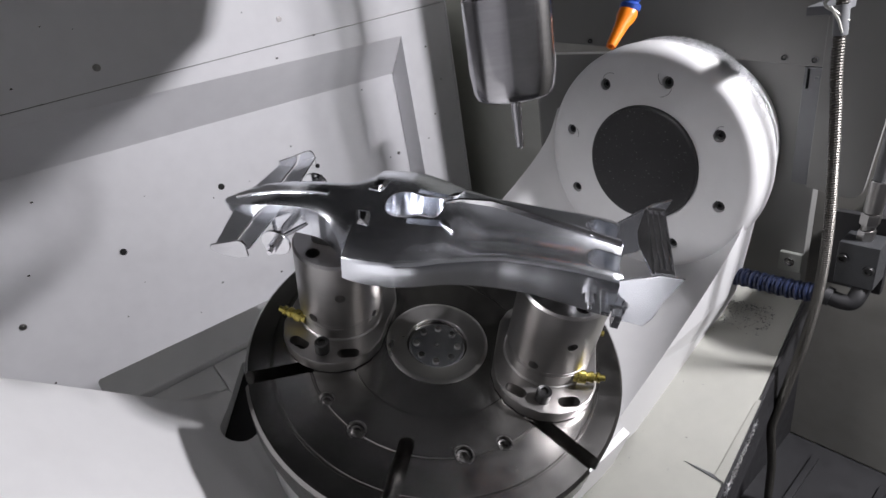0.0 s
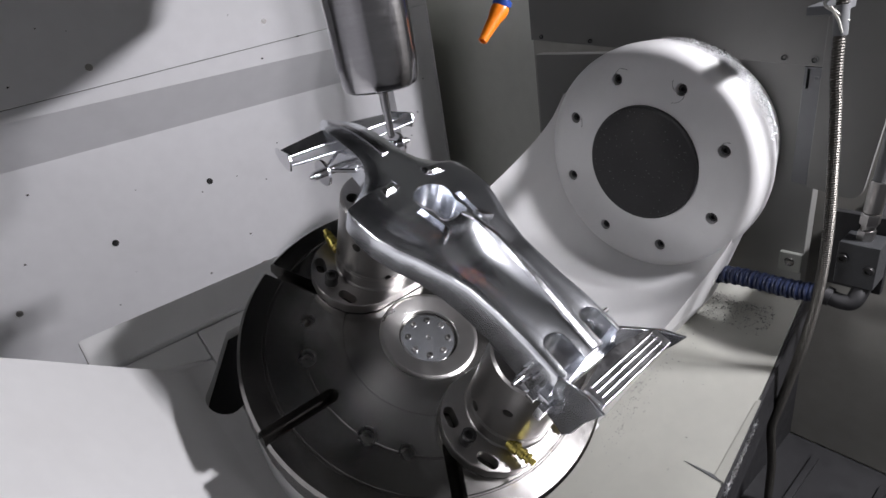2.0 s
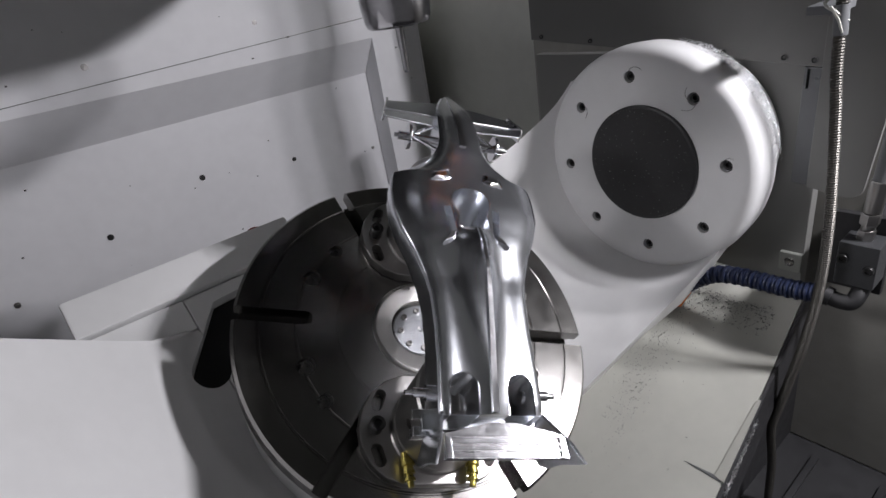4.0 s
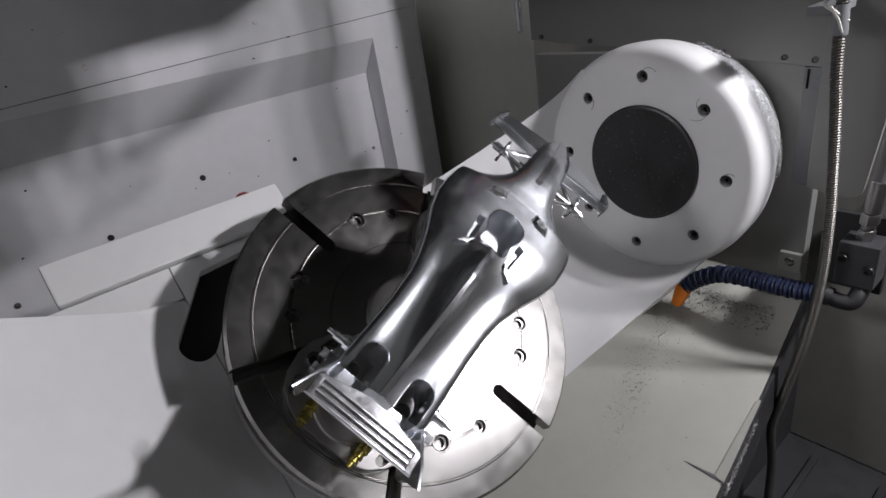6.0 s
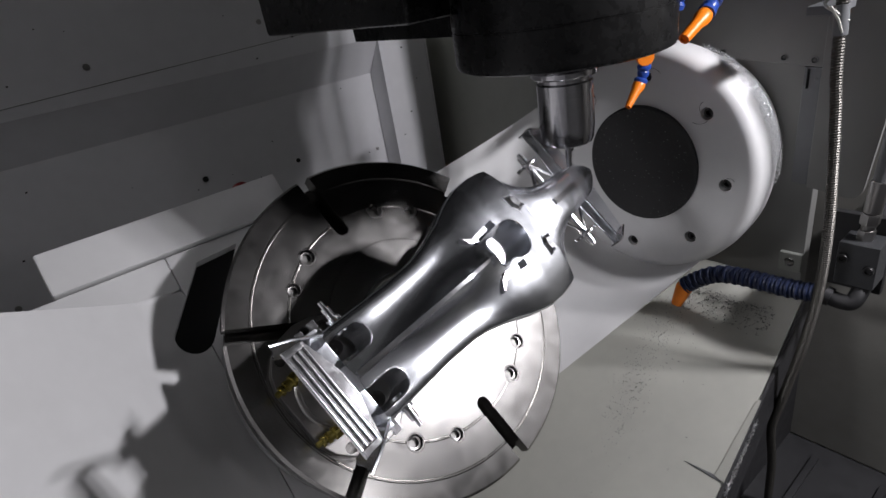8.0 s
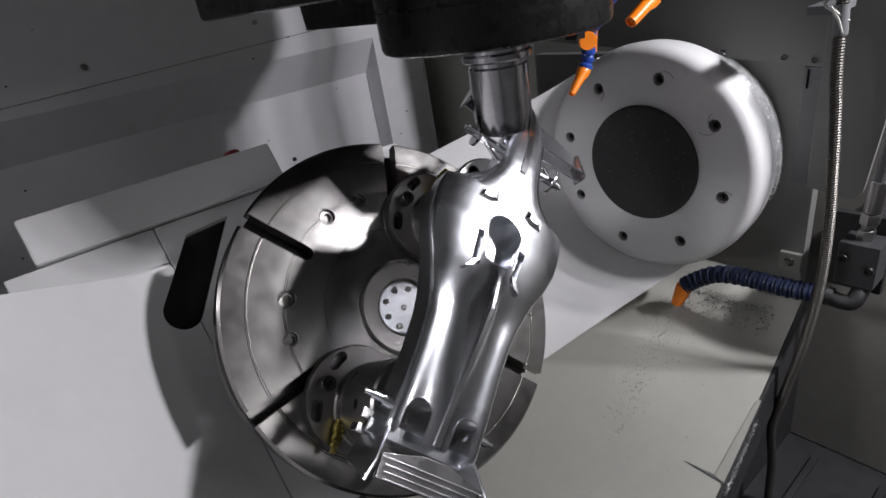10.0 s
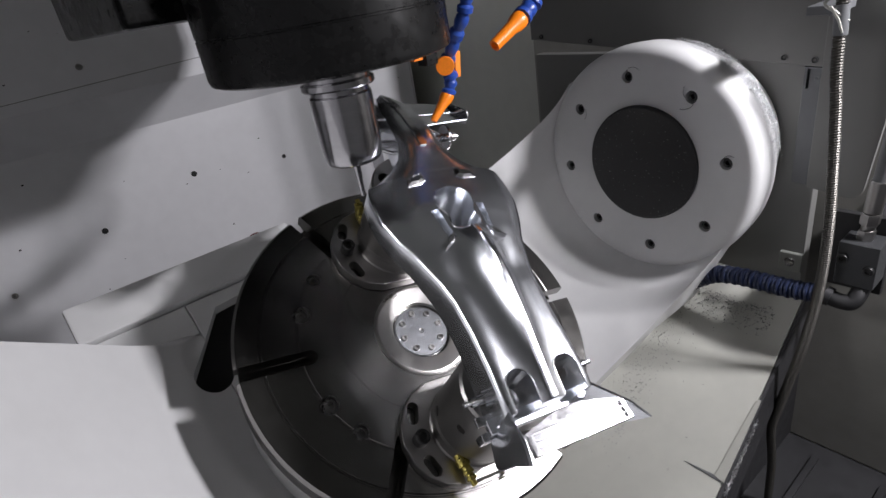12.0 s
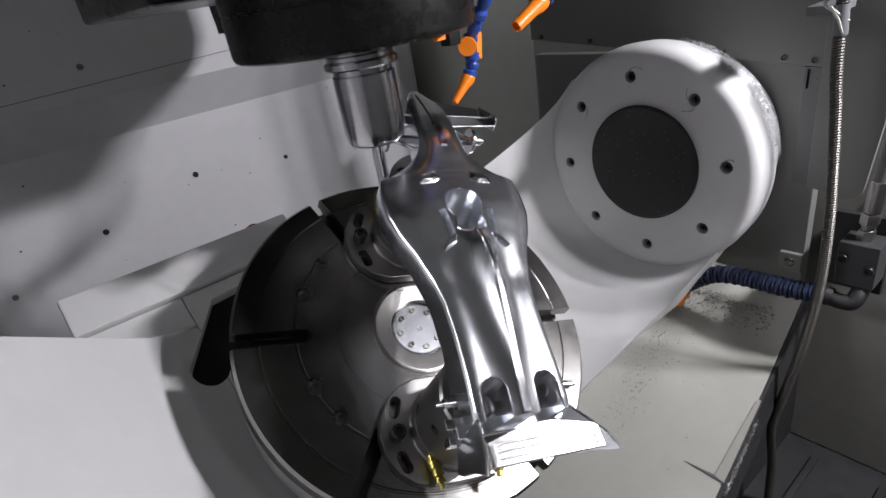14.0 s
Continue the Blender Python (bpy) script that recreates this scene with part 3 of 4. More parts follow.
# ---- workpiece: a milled model racing car ----
STATIONS = (  # along, half width, crown height, edge height, underside
    (0.1775, 0.0022, 0.1122, 0.1112, 0.1085), (0.1720, 0.0068, 0.1150, 0.1130, 0.1065), (0.160, 0.0110, 0.1205, 0.1186, 0.1060),
    (0.148, 0.0145, 0.1255, 0.1230, 0.1060), (0.132, 0.0158, 0.1310, 0.1277, 0.1060), (0.112, 0.0170, 0.1352, 0.1314, 0.1065),
    (0.102, 0.0176, 0.1366, 0.1322, 0.1068), (0.094, 0.0192, 0.1372, 0.1318, 0.1070), (0.087, 0.0225, 0.1374, 0.1306, 0.1070),
    (0.082, 0.0266, 0.1375, 0.1292, 0.1070), (0.078, 0.0312, 0.1375, 0.1280, 0.1070), (0.074, 0.0370, 0.1376, 0.1272, 0.1072),
    (0.0705, 0.0420, 0.1377, 0.1272, 0.1072), (0.068, 0.0460, 0.1378, 0.1272, 0.1072), (0.066, 0.0505, 0.1378, 0.1272, 0.1072),
    (0.065, 0.0540, 0.1379, 0.1273, 0.1072), (0.060, 0.0552, 0.1381, 0.1278, 0.1072), (0.047, 0.0560, 0.1392, 0.1290, 0.1075),
    (0.031, 0.0550, 0.1412, 0.1302, 0.1080), (0.014, 0.0500, 0.1455, 0.1304, 0.1085), (-0.003, 0.0425, 0.1530, 0.1313, 0.1085),
    (-0.026, 0.0352, 0.1555, 0.1345, 0.1070), (-0.041, 0.0325, 0.1540, 0.1363, 0.1062), (-0.065, 0.0312, 0.1500, 0.1372, 0.1058),
    (-0.090, 0.0313, 0.1450, 0.1378, 0.1030), (-0.113, 0.0318, 0.1410, 0.1366, 0.1000), (-0.120, 0.0312, 0.1400, 0.1352, 0.0990))


def lerp_station(s):
    for a, b in zip(STATIONS, STATIONS[1:]):
        if a[0] >= s >= b[0]:
            u = (a[0] - s) / (a[0] - b[0])
            return [p_ + (q - p_) * u for p_, q in zip(a, b)]
    return list(STATIONS[-1] if s < STATIONS[-1][0] else STATIONS[0])


def top_z(s, y):
    _, w, zc, ze, _b = lerp_station(s)
    v = min(abs(y) / w, 1)
    rear = min(max((0.035 - s) / 0.06, 0), 1)
    bell = 1.1 * ((1 - v) ** 3.6 * 0.94 + 0.06 * (1 - v * v))
    dome = 0.88 * (1 - v ** 4)
    k = bell / 1.1 * rear + dome * (1 - rear)
    hump = 0.0008 * rear * math.exp(-((v - 0.80) / 0.16) ** 2)
    return ze + (zc - ze) * k + hump


def racing_car():
    c = tagged(new("model_racing_car"), "bright milled aluminium model racing car held on two posts", "model car")
    bm = bmesh.new()
    ss = []
    for a, b in zip(STATIONS, STATIONS[1:]):
        n = 2 if 0.0605 < a[0] < 0.09 else 4
        ss += [a[0] + (b[0] - a[0]) * k / n for k in range(n)]
    ss.append(STATIONS[-1][0])
    cols = 28
    rings = []
    for s in ss:
        _, w, zc, ze, zb = lerp_station(s)
        soft = min(max((0.0652 - s) / 0.012, 0), 1)      # the rolled edge starts behind the shoulder
        r = 0.0003 + 0.0036 * soft
        w0 = w - r * 0.7
        ring = []
        for k in range(cols + 1):
            v = -1 + 2 * k / cols
            y = w0 * math.copysign(abs(v) ** 0.9, v)
            ring.append(bm.verts.new((s, y, top_z(s, y))))
        zs = top_z(s, w0)
        side = [(w0 + r * 0.55, zs - r * 0.22), (w0 + r * 0.9, zs - r * 0.62), (w0 + r * 1.05, zs - r * 1.15), (w0 + r * 1.06, (zs + zb) / 2), (w0 + r * 0.8, zb + 0.001), (w0 - 0.003 if w0 > 0.004 else w0 * 0.5, zb)]
        for y, z in side:
            ring.append(bm.verts.new((s, y, z)))
        for y, z in reversed(side):
            ring.append(bm.verts.new((s, -y, z)))
        rings.append(ring)
    k = len(rings[0])
    for a, b in zip(rings, rings[1:]):
        for i in range(k):
            bm.faces.new([a[i], a[(i + 1) % k], b[(i + 1) % k], b[i]])
    bm.faces.new(rings[0])
    bm.faces.new(list(reversed(rings[-1])))
    body = part("body", bm, ALU, c, "smooth milled body shell")
    body.matrix_basis = CAR
    # cockpit: a wide round front that narrows towards the headrest
    o = []
    n = 48
    for sy in (1, -1):
        side = [(0.0495, 0.0), (0.0490, 0.0045), (0.0472, 0.0090), (0.0440, 0.0125), (0.0395, 0.0145), (0.0345, 0.0148), (0.0300, 0.0138), (0.0262, 0.0120), (0.0232, 0.0108), (0.0202, 0.0108),
                (0.0172, 0.0114), (0.0142, 0.0117), (0.0112, 0.0110), (0.0092, 0.0090), (0.0080, 0.0060), (0.0074, 0.0030)]
        o += side if sy == 1 else [(x, -y) for x, y in reversed(side[1:])]
    cut(body, bm_prism(o, 0.118, 0.20))
    # scoops beside the headrest and arches at the tail
    t = bmesh.new()
    for sy in (1, -1):
        bm_prism([(0.0300, sy * 0.0158), (0.0290, sy * 0.0212), (0.0010, sy * 0.0185), (0.0030, sy * 0.0132)], 0.1335, 0.2, bm=t)
        bm_prism(stadium(-0.118, sy * 0.0178, 0.046, 0.0176), 0.0900, 0.2, bm=t)
    cut(body, t)
    for sy in (1, -1):
        arch = [p_ for p_ in stadium(-0.118, sy * 0.0178, 0.046, 0.0176) if p_[0] > -0.1195]
        arch = sorted([p_ for p_ in arch], key=lambda p_: math.atan2(p_[1] - sy * 0.0178, p_[0] + 0.118))
        arch = [(-0.1195, arch[0][1])] + arch + [(-0.1195, arch[-1][1])]
        part("arch_rim", bm_tube([(x, y, top_z(x, y) + 0.0002) for x, y in arch], 0.0005, 6), ALU_BRIGHT, body, "bright cut edge")
    # seat bowl lip
    lip = [(x, y, top_z(x, y) + 0.0003) for x, y in o]
    part("cockpit_rim", bm_tube(lip + [lip[0]], 0.0005, 6, caps=False), ALU_BRIGHT, body, "bright cut edge").matrix_basis = Matrix()
    # spine strip
    strip = bmesh.new()
    pts = [(0.006 - 0.125 * i / 24) for i in range(25)]
    rows = []
    for s in pts:
        z = top_z(s, 0)
        h = 0.0008
        w = 0.0013 + 0.0016 * (0.006 - s) / 0.125
        rows.append([strip.verts.new((s, y, z + dz)) for y, dz in ((-w, -0.003), (-w * 0.7, h), (w * 0.7, h), (w, -0.003))])
    for a, b in zip(rows, rows[1:]):
        for i in range(3):
            strip.faces.new([a[i], a[i + 1], b[i + 1], b[i]])
    strip.faces.new(rows[0])
    strip.faces.new(rows[-1])
    part("spine", strip, ALU_BRIGHT, body, "bright cut spine strip")
    # headrest hoop and flanking fins
    for sy in (1, -1):
        fin = bm_prism([(0.0075, sy * 0.0135), (0.0040, sy * 0.0190), (-0.0040, sy * 0.0240), (0.0, sy * 0.0165)], 0.130, 0.1430, 0.0004)
        part("cockpit_fin", fin, ALU_BRIGHT, body, "small raised fin")
        mir = bmesh.new()
        base = [(0.0555, 0.0275), (0.0620, 0.0265), (0.0660, 0.0145), (0.0590, 0.0135), (0.0560, 0.0185)]
        cx, cy = 0.0605, 0.0205
        lo = [mir.verts.new((x, sy * y, 0.128)) for x, y in base]
        mid = [mir.verts.new((x, sy * y, top_z(x, y) + 0.0003)) for x, y in base]
        hi = [mir.verts.new((cx + (x - cx) * 0.55, sy * (cy + (y - cy) * 0.62), 0.1388)) for x, y in base]
        for p_, q in ((lo, mid), (mid, hi)):
            for i in range(5):
                mir.faces.new([p_[i], p_[(i + 1) % 5], q[(i + 1) % 5], q[i]])
        mir.faces.new(hi), mir.faces.new(lo)
        rim = [(cx + (x - cx) * 1.12, sy * (cy + (y - cy) * 1.10)) for x, y in base]
        rim = [(x, y, top_z(x, y) + 0.0003) for x, y in rim]
        part("block_rim", bm_tube(rim + [rim[0]], 0.0004, 6, caps=False), ALU_BRIGHT, body, "bright cut edge")
        part("mirror_block", mir, ALU_BRIGHT, body, "small bevelled block", smooth=0)
    nose = bmesh.new()
    rows = []
    for i in range(13):
        s = 0.093 + 0.074 * i / 12
        z = top_z(s, 0)
        rows.append([nose.verts.new((s, y, z + dz)) for y, dz in ((-0.0030, -0.002), (-0.0025, 0.0013), (0.0025, 0.0013), (0.0030, -0.002))])
    for a, b in zip(rows, rows[1:]):
        for i in range(3):
            nose.faces.new([a[i], a[i + 1], b[i + 1], b[i]])
    nose.faces.new(rows[0])
    nose.faces.new(rows[-1])
    part("nose_stripe", nose, ALU_BRIGHT, body, "bright raised stripe")
    # front wing: two swept planes with upright end plates
    for sy in (1, -1):
        for a in (((0.1440, 0.0115, 0.1165), (0.1660, 0.0065, 0.1120), (0.1575, 0.0550, 0.1135), (0.1440, 0.0575, 0.1165)),
                  ((0.1265, 0.0135, 0.1215), (0.1425, 0.0120, 0.1162), (0.1425, 0.0575, 0.1165), (0.1270, 0.0600, 0.1240))):
            w = bmesh.new()
            lo = [w.verts.new((x, sy * y, z - 0.0009)) for x, y, z in a]
            hi = [w.verts.new((x, sy * y, z + 0.0009)) for x, y, z in a]
            w.faces.new(lo), w.faces.new(hi)
            for i in range(4):
                w.faces.new([lo[i], lo[(i + 1) % 4], hi[(i + 1) % 4], hi[i]])
            bmesh.ops.bevel(w, geom=w.edges[:], offset=0.0004, segments=1, affect="EDGES")
            part("front_wing", w, ALU, c, "thin front wing plane").matrix_basis = CAR
        e = bm_prism([(0.128, 0.1175), (0.129, 0.1270), (0.132, 0.1295), (0.136, 0.1285), (0.150, 0.1205), (0.1590, 0.1165), (0.1595, 0.1120), (0.150, 0.1105), (0.136, 0.1130)], 0, 0.0018, 0.0005)
        mt = Matrix(((1, 0, 0, 0), (0, 0, 1, 0), (0, 1, 0, 0), (0, 0, 0, 1)))
        part("wing_end_plate", e, ALU_BRIGHT, c, "upright end plate").matrix_basis = CAR @ pose(0.144, sy * 0.0582 - 0.0009, 0, 0, 0, -sy * 9) @ pose(-0.144, 0, 0) @ mt
        # suspension and stub axle
        ax = bmesh.new()
        bm_tube([(0.1195, sy * 0.008, 0.113), (0.1195, sy * 0.037, 0.113)], 0.0034, 10, ax)
        bm_tube([(0.134, sy * 0.012, 0.118), (0.1205, sy * 0.035, 0.115)], 0.0016, 8, ax)
        bm_tube([(0.104, sy * 0.016, 0.118), (0.1185, sy * 0.035, 0.115)], 0.0016, 8, ax)
        part("front_suspension", ax, ALU_BRIGHT, c, "milled suspension arms").matrix_basis = CAR
        hb = part("wheel_hub", bm_lathe([(0, 0.013), (0.0018, 0.013), (0.0018, 0.010), (0.0036, 0.010), (0.0036, 0.002), (0.0105, 0.002), (0.0108, 0.0008), (0.0105, -0.0006), (0, -0.0006)], 28), ALU_BRIGHT, c, "stub axle with a round flange")
        hb.matrix_basis = CAR @ pose(0.1195, sy * 0.037, 0.1130, -90 * sy, 0, 0)
        hb = part("wheel_hub", bm_lathe([(0, 0.016), (0.0016, 0.016), (0.0016, 0.011), (0.0030, 0.011), (0.0030, 0.003), (0.0050, 0.003), (0.0050, -0.008), (0, -0.008)], 24), ALU_BRIGHT, c, "stub axle")
        hb.matrix_basis = CAR @ pose(-0.1020, sy * 0.0335, 0.1200, -90 * sy, 0, 0)
    # rear wing: slatted plane between two end plates
    wing = bm_prism([(-0.0085, 0.0365), (-0.0085, -0.0365), (0.0055, -0.0350), (0.0085, -0.022), (0.0120, -0.008), (0.0120, 0.008), (0.0085, 0.022), (0.0055, 0.0350)], -0.0016, 0.0002, 0.0004)
    tilt = CAR @ pose(-0.1395, 0, 0.1490, 0, 5, 0)
    pl = part("rear_wing", wing, ALU_BRIGHT, c, "slatted rear wing plane")
    pl.matrix_basis = tilt
    for i in range(4):
        part("wing_slat", bm_box(-0.0006, 0.0006, -0.0315, 0.0315, 0.0003, 0.0016, 0.0003), ALU_BRIGHT, pl, "raised slat").matrix_basis = pose(-0.0078 + 0.0038 * i, 0, 0)
    for sy in (1, -1):
        part("slat_end", bm_box(-0.0070, 0.0052, -0.0019, 0.0019, 0.0003, 0.0017, 0.0003), ALU_BRIGHT, pl, "bright bar across the slats").matrix_basis = pose(-0.0013, sy * 0.0336, 0)
    mt = Matrix(((1, 0, 0, 0), (0, 0, 1, 0), (0, 1, 0, 0), (0, 0, 0, 1)))
    for sy in (1, -1):
        ep = bm_prism([(0.0, 0.1350), (-0.012, 0.1435), (-0.022, 0.1515), (-0.0355, 0.1556), (-0.0340, 0.1490), (-0.0300, 0.1330), (-0.0285, 0.1160), (-0.0250, 0.1060), (-0.0100, 0.1020), (-0.0030, 0.1050), (-0.0060, 0.1150), (-0.0020, 0.1240)], 0, 0.0020, 0.0005)
        part("rear_end_plate", ep, ALU, c, "upright rear end plate").matrix_basis = CAR @ pose(-0.1180, sy * 0.0312 - 0.0010, 0, 0, 0, -sy * 19) @ mt
    for sy in (1, -1):
        part("axle_bracket", bm_box(-0.1145, -0.1085, -0.0055, 0.0055, -0.0016, 0.0016, 0.0004), ALU_BRIGHT, c, "small bright milled bracket").matrix_basis = CAR @ pose(-0.002, sy * 0.0385, 0.1140)
        part("axle_bracket", bm_box(-0.1235, -0.1180, -0.0042, 0.0042, -0.0075, 0.0040, 0.0006), ALU_BRIGHT, c, "small bright milled bracket").matrix_basis = CAR @ pose(-0.002, sy * 0.0390, 0.1090)
    part("tail_beam", bm_box(-0.124, -0.114, -0.039, 0.039, 0.112, 0.1185, 0.001), ALU, c).matrix_basis = CAR
    return c


car = racing_car()


# ---- spindle head; origin at the lower end of the tool holder, on its axis ----
TOOL = 0.72    # drawn for a larger holder


def spindle_head():
    h = tagged(new("spindle_head"), "black spindle head with a steel tool holder and slim cutter", "spindle")
    hold = part("tool_holder", bm_lathe([(0.006, 0.004), (0.006, 0.0), (0.0255, 0.0), (0.0285, 0.0018), (0.0302, 0.006), (0.0318, 0.020), (0.0318, 0.0705), (0.0300, 0.0725), (0.0300, 0.0765), (0.0360, 0.0775), (0.0372, 0.0790), (0.0372, 0.0840),
                                         (0.0338, 0.0862), (0.0338, 0.0895), (0.0372, 0.0918), (0.0372, 0.0965), (0.0300, 0.0985), (0.0300, 0.112), (0, 0.112)], 72), HOLDER, h, "ground steel tool holder with a grooved flange")
    part("cutter", bm_lathe([(0, -0.0410), (0.0018, -0.0406), (0.0030, -0.0390), (0.0031, -0.0200), (0.0037, -0.0185), (0.0040, 0.006), (0, 0.006)], 24), HOLDER, h, "slim carbide cutter")
    part("nose_ring", bm_lathe([(0.031, 0.0990), (0.040, 0.0972), (0.048, 0.0972), (0.050, 0.0997)], 64), DSTEEL, h)
    part("housing", bm_lathe([(0.030, 0.0995), (0.112, 0.0995), (0.1165, 0.1015), (0.1180, 0.106), (0.1180, 0.140), (0.1170, 0.1405), (0.1170, 0.1420), (0.1180, 0.1425), (0.1175, 0.42), (0, 0.42)], 96), BLACK, h, "round black spindle housing")
    part("headstock", bm_box(-0.16, 0.10, 0.06, 0.40, 0.1585, 0.55, 0.006), BLACK, h, "black headstock body, one upper box added unseen to shade the wall")
    part("headstock_flank", bm_box(-0.42, -0.161, 0.12, 0.40, 0.30, 0.62, 0.006), BLACK, h, "black headstock body, one upper box added unseen to shade the wall")
    # Box added above the view so that it throws shade on the wall.
    part("unseen_shade_box", bm_box(-0.44, -0.03, -0.10, 0.119, 0.235, 0.62, 0.006), BLACK, h, "black headstock body, one upper box added unseen to shade the wall")
    # Unseen body whose outline is drawn to cast the shadow on the wall.
    shade_body = [(0.285, 0.83), (0.285, 0.190), (0.264, 0.150), (0.208, 0.130), (0.11, 0.125), (0.042, 0.118), (0.040, 0.26), (-0.44, 0.26), (-0.44, 0.83)]
    part("shade_body", bm_prism(shade_body, -0.50, -0.208, 0.004, m=pose(0, 0, 0, 90, 0, 0)), BLACK, h, "unseen black body behind the spindle, shaped to shade the wall")
    # Block added out of view over the nozzles for its shadow on the wall.
    part("nozzle_shade_block", bm_box(0.1185, 0.285, -0.085, 0.050, 0.170, 0.60, 0.004), BLACK, h, "unseen black block above the nozzles, added to shade the wall")
    part("sensor", bm_box(0.088, 0.103, -0.036, -0.020, 0.079, 0.0994, 0.001), BLACK, h, "small black sensor under the housing")
    part("plug", bm_box(0.075, 0.0875, -0.032, -0.024, 0.086, 0.093, 0.001), ORANGE, h, "small orange plug")

    # coolant nozzles: ball-jointed segments ending in an orange tip
    def nozzle(points, k, end):
        ps = [Vector(p_) for p_ in points]
        for i, (a, b) in enumerate(zip(ps, ps[1:])):
            q = Matrix.Translation(a) @ (b - a).to_track_quat("Z", "Y").to_matrix().to_4x4()
            L = (b - a).length
            if i == len(ps) - 2:
                last = part("nozzle_tip", bm_lathe([(0, 0), (k * 0.92, 0.0), (k, L * 0.06), (k * 0.98, L * 0.20), (k * 0.75, L * 0.36), (end, L), (end * 0.7, L), (end * 0.7, L - 0.004), (0, L - 0.004)], 20), ORANGE, h, "orange nozzle tip")
            else:
                last = part("hose_segment", bm_lathe([(0, -L * 0.05), (k * 0.55, 0), (k * 0.88, L * 0.15), (k * 0.95, L * 0.32), (k * 0.78, L * 0.52), (k * 0.70, L * 0.60), (k * 1.05, L * 0.72), (k * 1.05, L * 0.95), (0, L)], 20), BLUE, h, "blue hose segment")
            last.matrix_basis = q
    nozzle([(0.128, -0.070, 0.165), (0.1275, -0.068, 0.145), (0.1265, -0.060, 0.124), (0.126, -0.040, 0.100), (0.1275, -0.0185, 0.0735), (0.1330, -0.0173, 0.0565), (0.1272, -0.0147, 0.0405), (0.0998, -0.0153, 0.0170)], 0.0080, 0.0038)
    nozzle([(0.272, -0.040, 0.172), (0.270, -0.041, 0.150), (0.260, -0.041, 0.130), (0.2460, -0.0425, 0.1150), (0.2248, -0.0447, 0.1045), (0.1814, -0.0412, 0.0823)], 0.0108, 0.0070)
    jb = part("joint_disc", bm_lathe([(0, -0.004), (0.0095, -0.004), (0.0102, -0.003), (0.0102, 0.003), (0.0095, 0.004), (0, 0.004)], 24, m=pose(0, 0, 0, 0, 90, 48)), ORANGE, h, "round orange joint cap")
    jb.matrix_basis = pose(0.1185, -0.0270, 0.0735)
    pb = part("joint_lever", bm_box(-0.004, 0.004, -0.004, 0.004, -0.014, 0.014, 0.001), ORANGE, h, "orange valve lever")
    pb.matrix_basis = pose(0.1440, -0.0150, 0.0700, 0, 8, 0)
    for o in h.children:
        o.data.transform(Matrix.Diagonal((TOOL, TOOL, TOOL, 1)))
        o.matrix_basis.translation *= TOOL
    return h


head = spindle_head()


# ---- drip tray, pipes and fittings beside the cradle ----
def tray():
    b = bmesh.new()
    def z_at(x):
        return -0.165 - (0.06 - x) * 0.457
    pts = [(0.0945, 0.30), (0.0945, -0.148), (-0.049, -0.1605), (-0.34, -0.186), (-0.34, 0.30)]
    hi = [b.verts.new((x, y, z_at(x))) for x, y in pts]
    lo = [b.verts.new((x, y, z_at(x) - 0.004)) for x, y in pts]
    b.faces.new(hi), b.faces.new(lo)
    for i in range(5):
        b.faces.new([hi[i], hi[(i + 1) % 5], lo[(i + 1) % 5], lo[i]])
    structure("sloped_tray", b, CREAM, "cream painted sloped chip tray beside the cradle", "tray", 20)
    lip = bmesh.new()
    a, c = Vector((0.0945, -0.148, z_at(0.0945))), Vector((-0.340, -0.186, z_at(-0.340)))
    n = Vector((0.087, -1, 0)).normalized()
    vs = [a, c, c + Vector((0, -0.002, -0.05)), a + Vector((0, -0.002, -0.05))]
    f0 = [lip.verts.new(v + Vector((0, -0.001, -0.001))) for v in vs]
    f1 = [lip.verts.new(v + n * 0.004 + Vector((0, 0, -0.001))) for v in vs]
    lip.faces.new(f0), lip.faces.new(f1)
    for i in range(4):
        lip.faces.new([f0[i], f0[(i + 1) % 4], f1[(i + 1) % 4], f1[i]])
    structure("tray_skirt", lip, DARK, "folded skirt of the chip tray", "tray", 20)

    fl = bmesh.new()
    low = [Vector((-0.0428, -0.1590, 0)), Vector((-0.0428, -0.1630, 0)), Vector((-0.1268, -0.1690, 0)), Vector((-0.1242, -0.1590, 0))]
    for v in low:
        v.z = z_at(v.x) + 0.0006
    f0 = [fl.verts.new(v) for v in low]
    f1 = [fl.verts.new(v + Vector((0, 0, 0.0024 if i in (1, 2) else 0.0006))) for i, v in enumerate(low)]
    fl.faces.new(f0), fl.faces.new(f1)
    for i in range(4):
        fl.faces.new([f0[i], f0[(i + 1) % 4], f1[(i + 1) % 4], f1[i]])
    structure("tray_flange", fl, CREAM, "cream painted folded flange of the chip tray", "tray", 20)
    # The slit is left uncut; a thin wedge carries its darkness as colour.
    sl = bmesh.new()
    ends = [Vector((-0.1255, -0.1296, 0)), Vector((-0.1232, -0.1660, 0)), Vector((-0.1268, -0.1660, 0))]
    for v in ends:
        v.z = z_at(v.x) + 0.0005
    g0 = [sl.verts.new(v) for v in ends]
    g1 = [sl.verts.new(v + Vector((0, 0, 0.0006))) for v in ends]
    sl.faces.new(g0), sl.faces.new(g1)
    for i in range(3):
        sl.faces.new([g0[i], g0[(i + 1) % 3], g1[(i + 1) % 3], g1[i]])
    structure("tray_slit", sl, GUN, "dark slit in the chip tray, laid on as a thin wedge", "tray", 0)


tray()

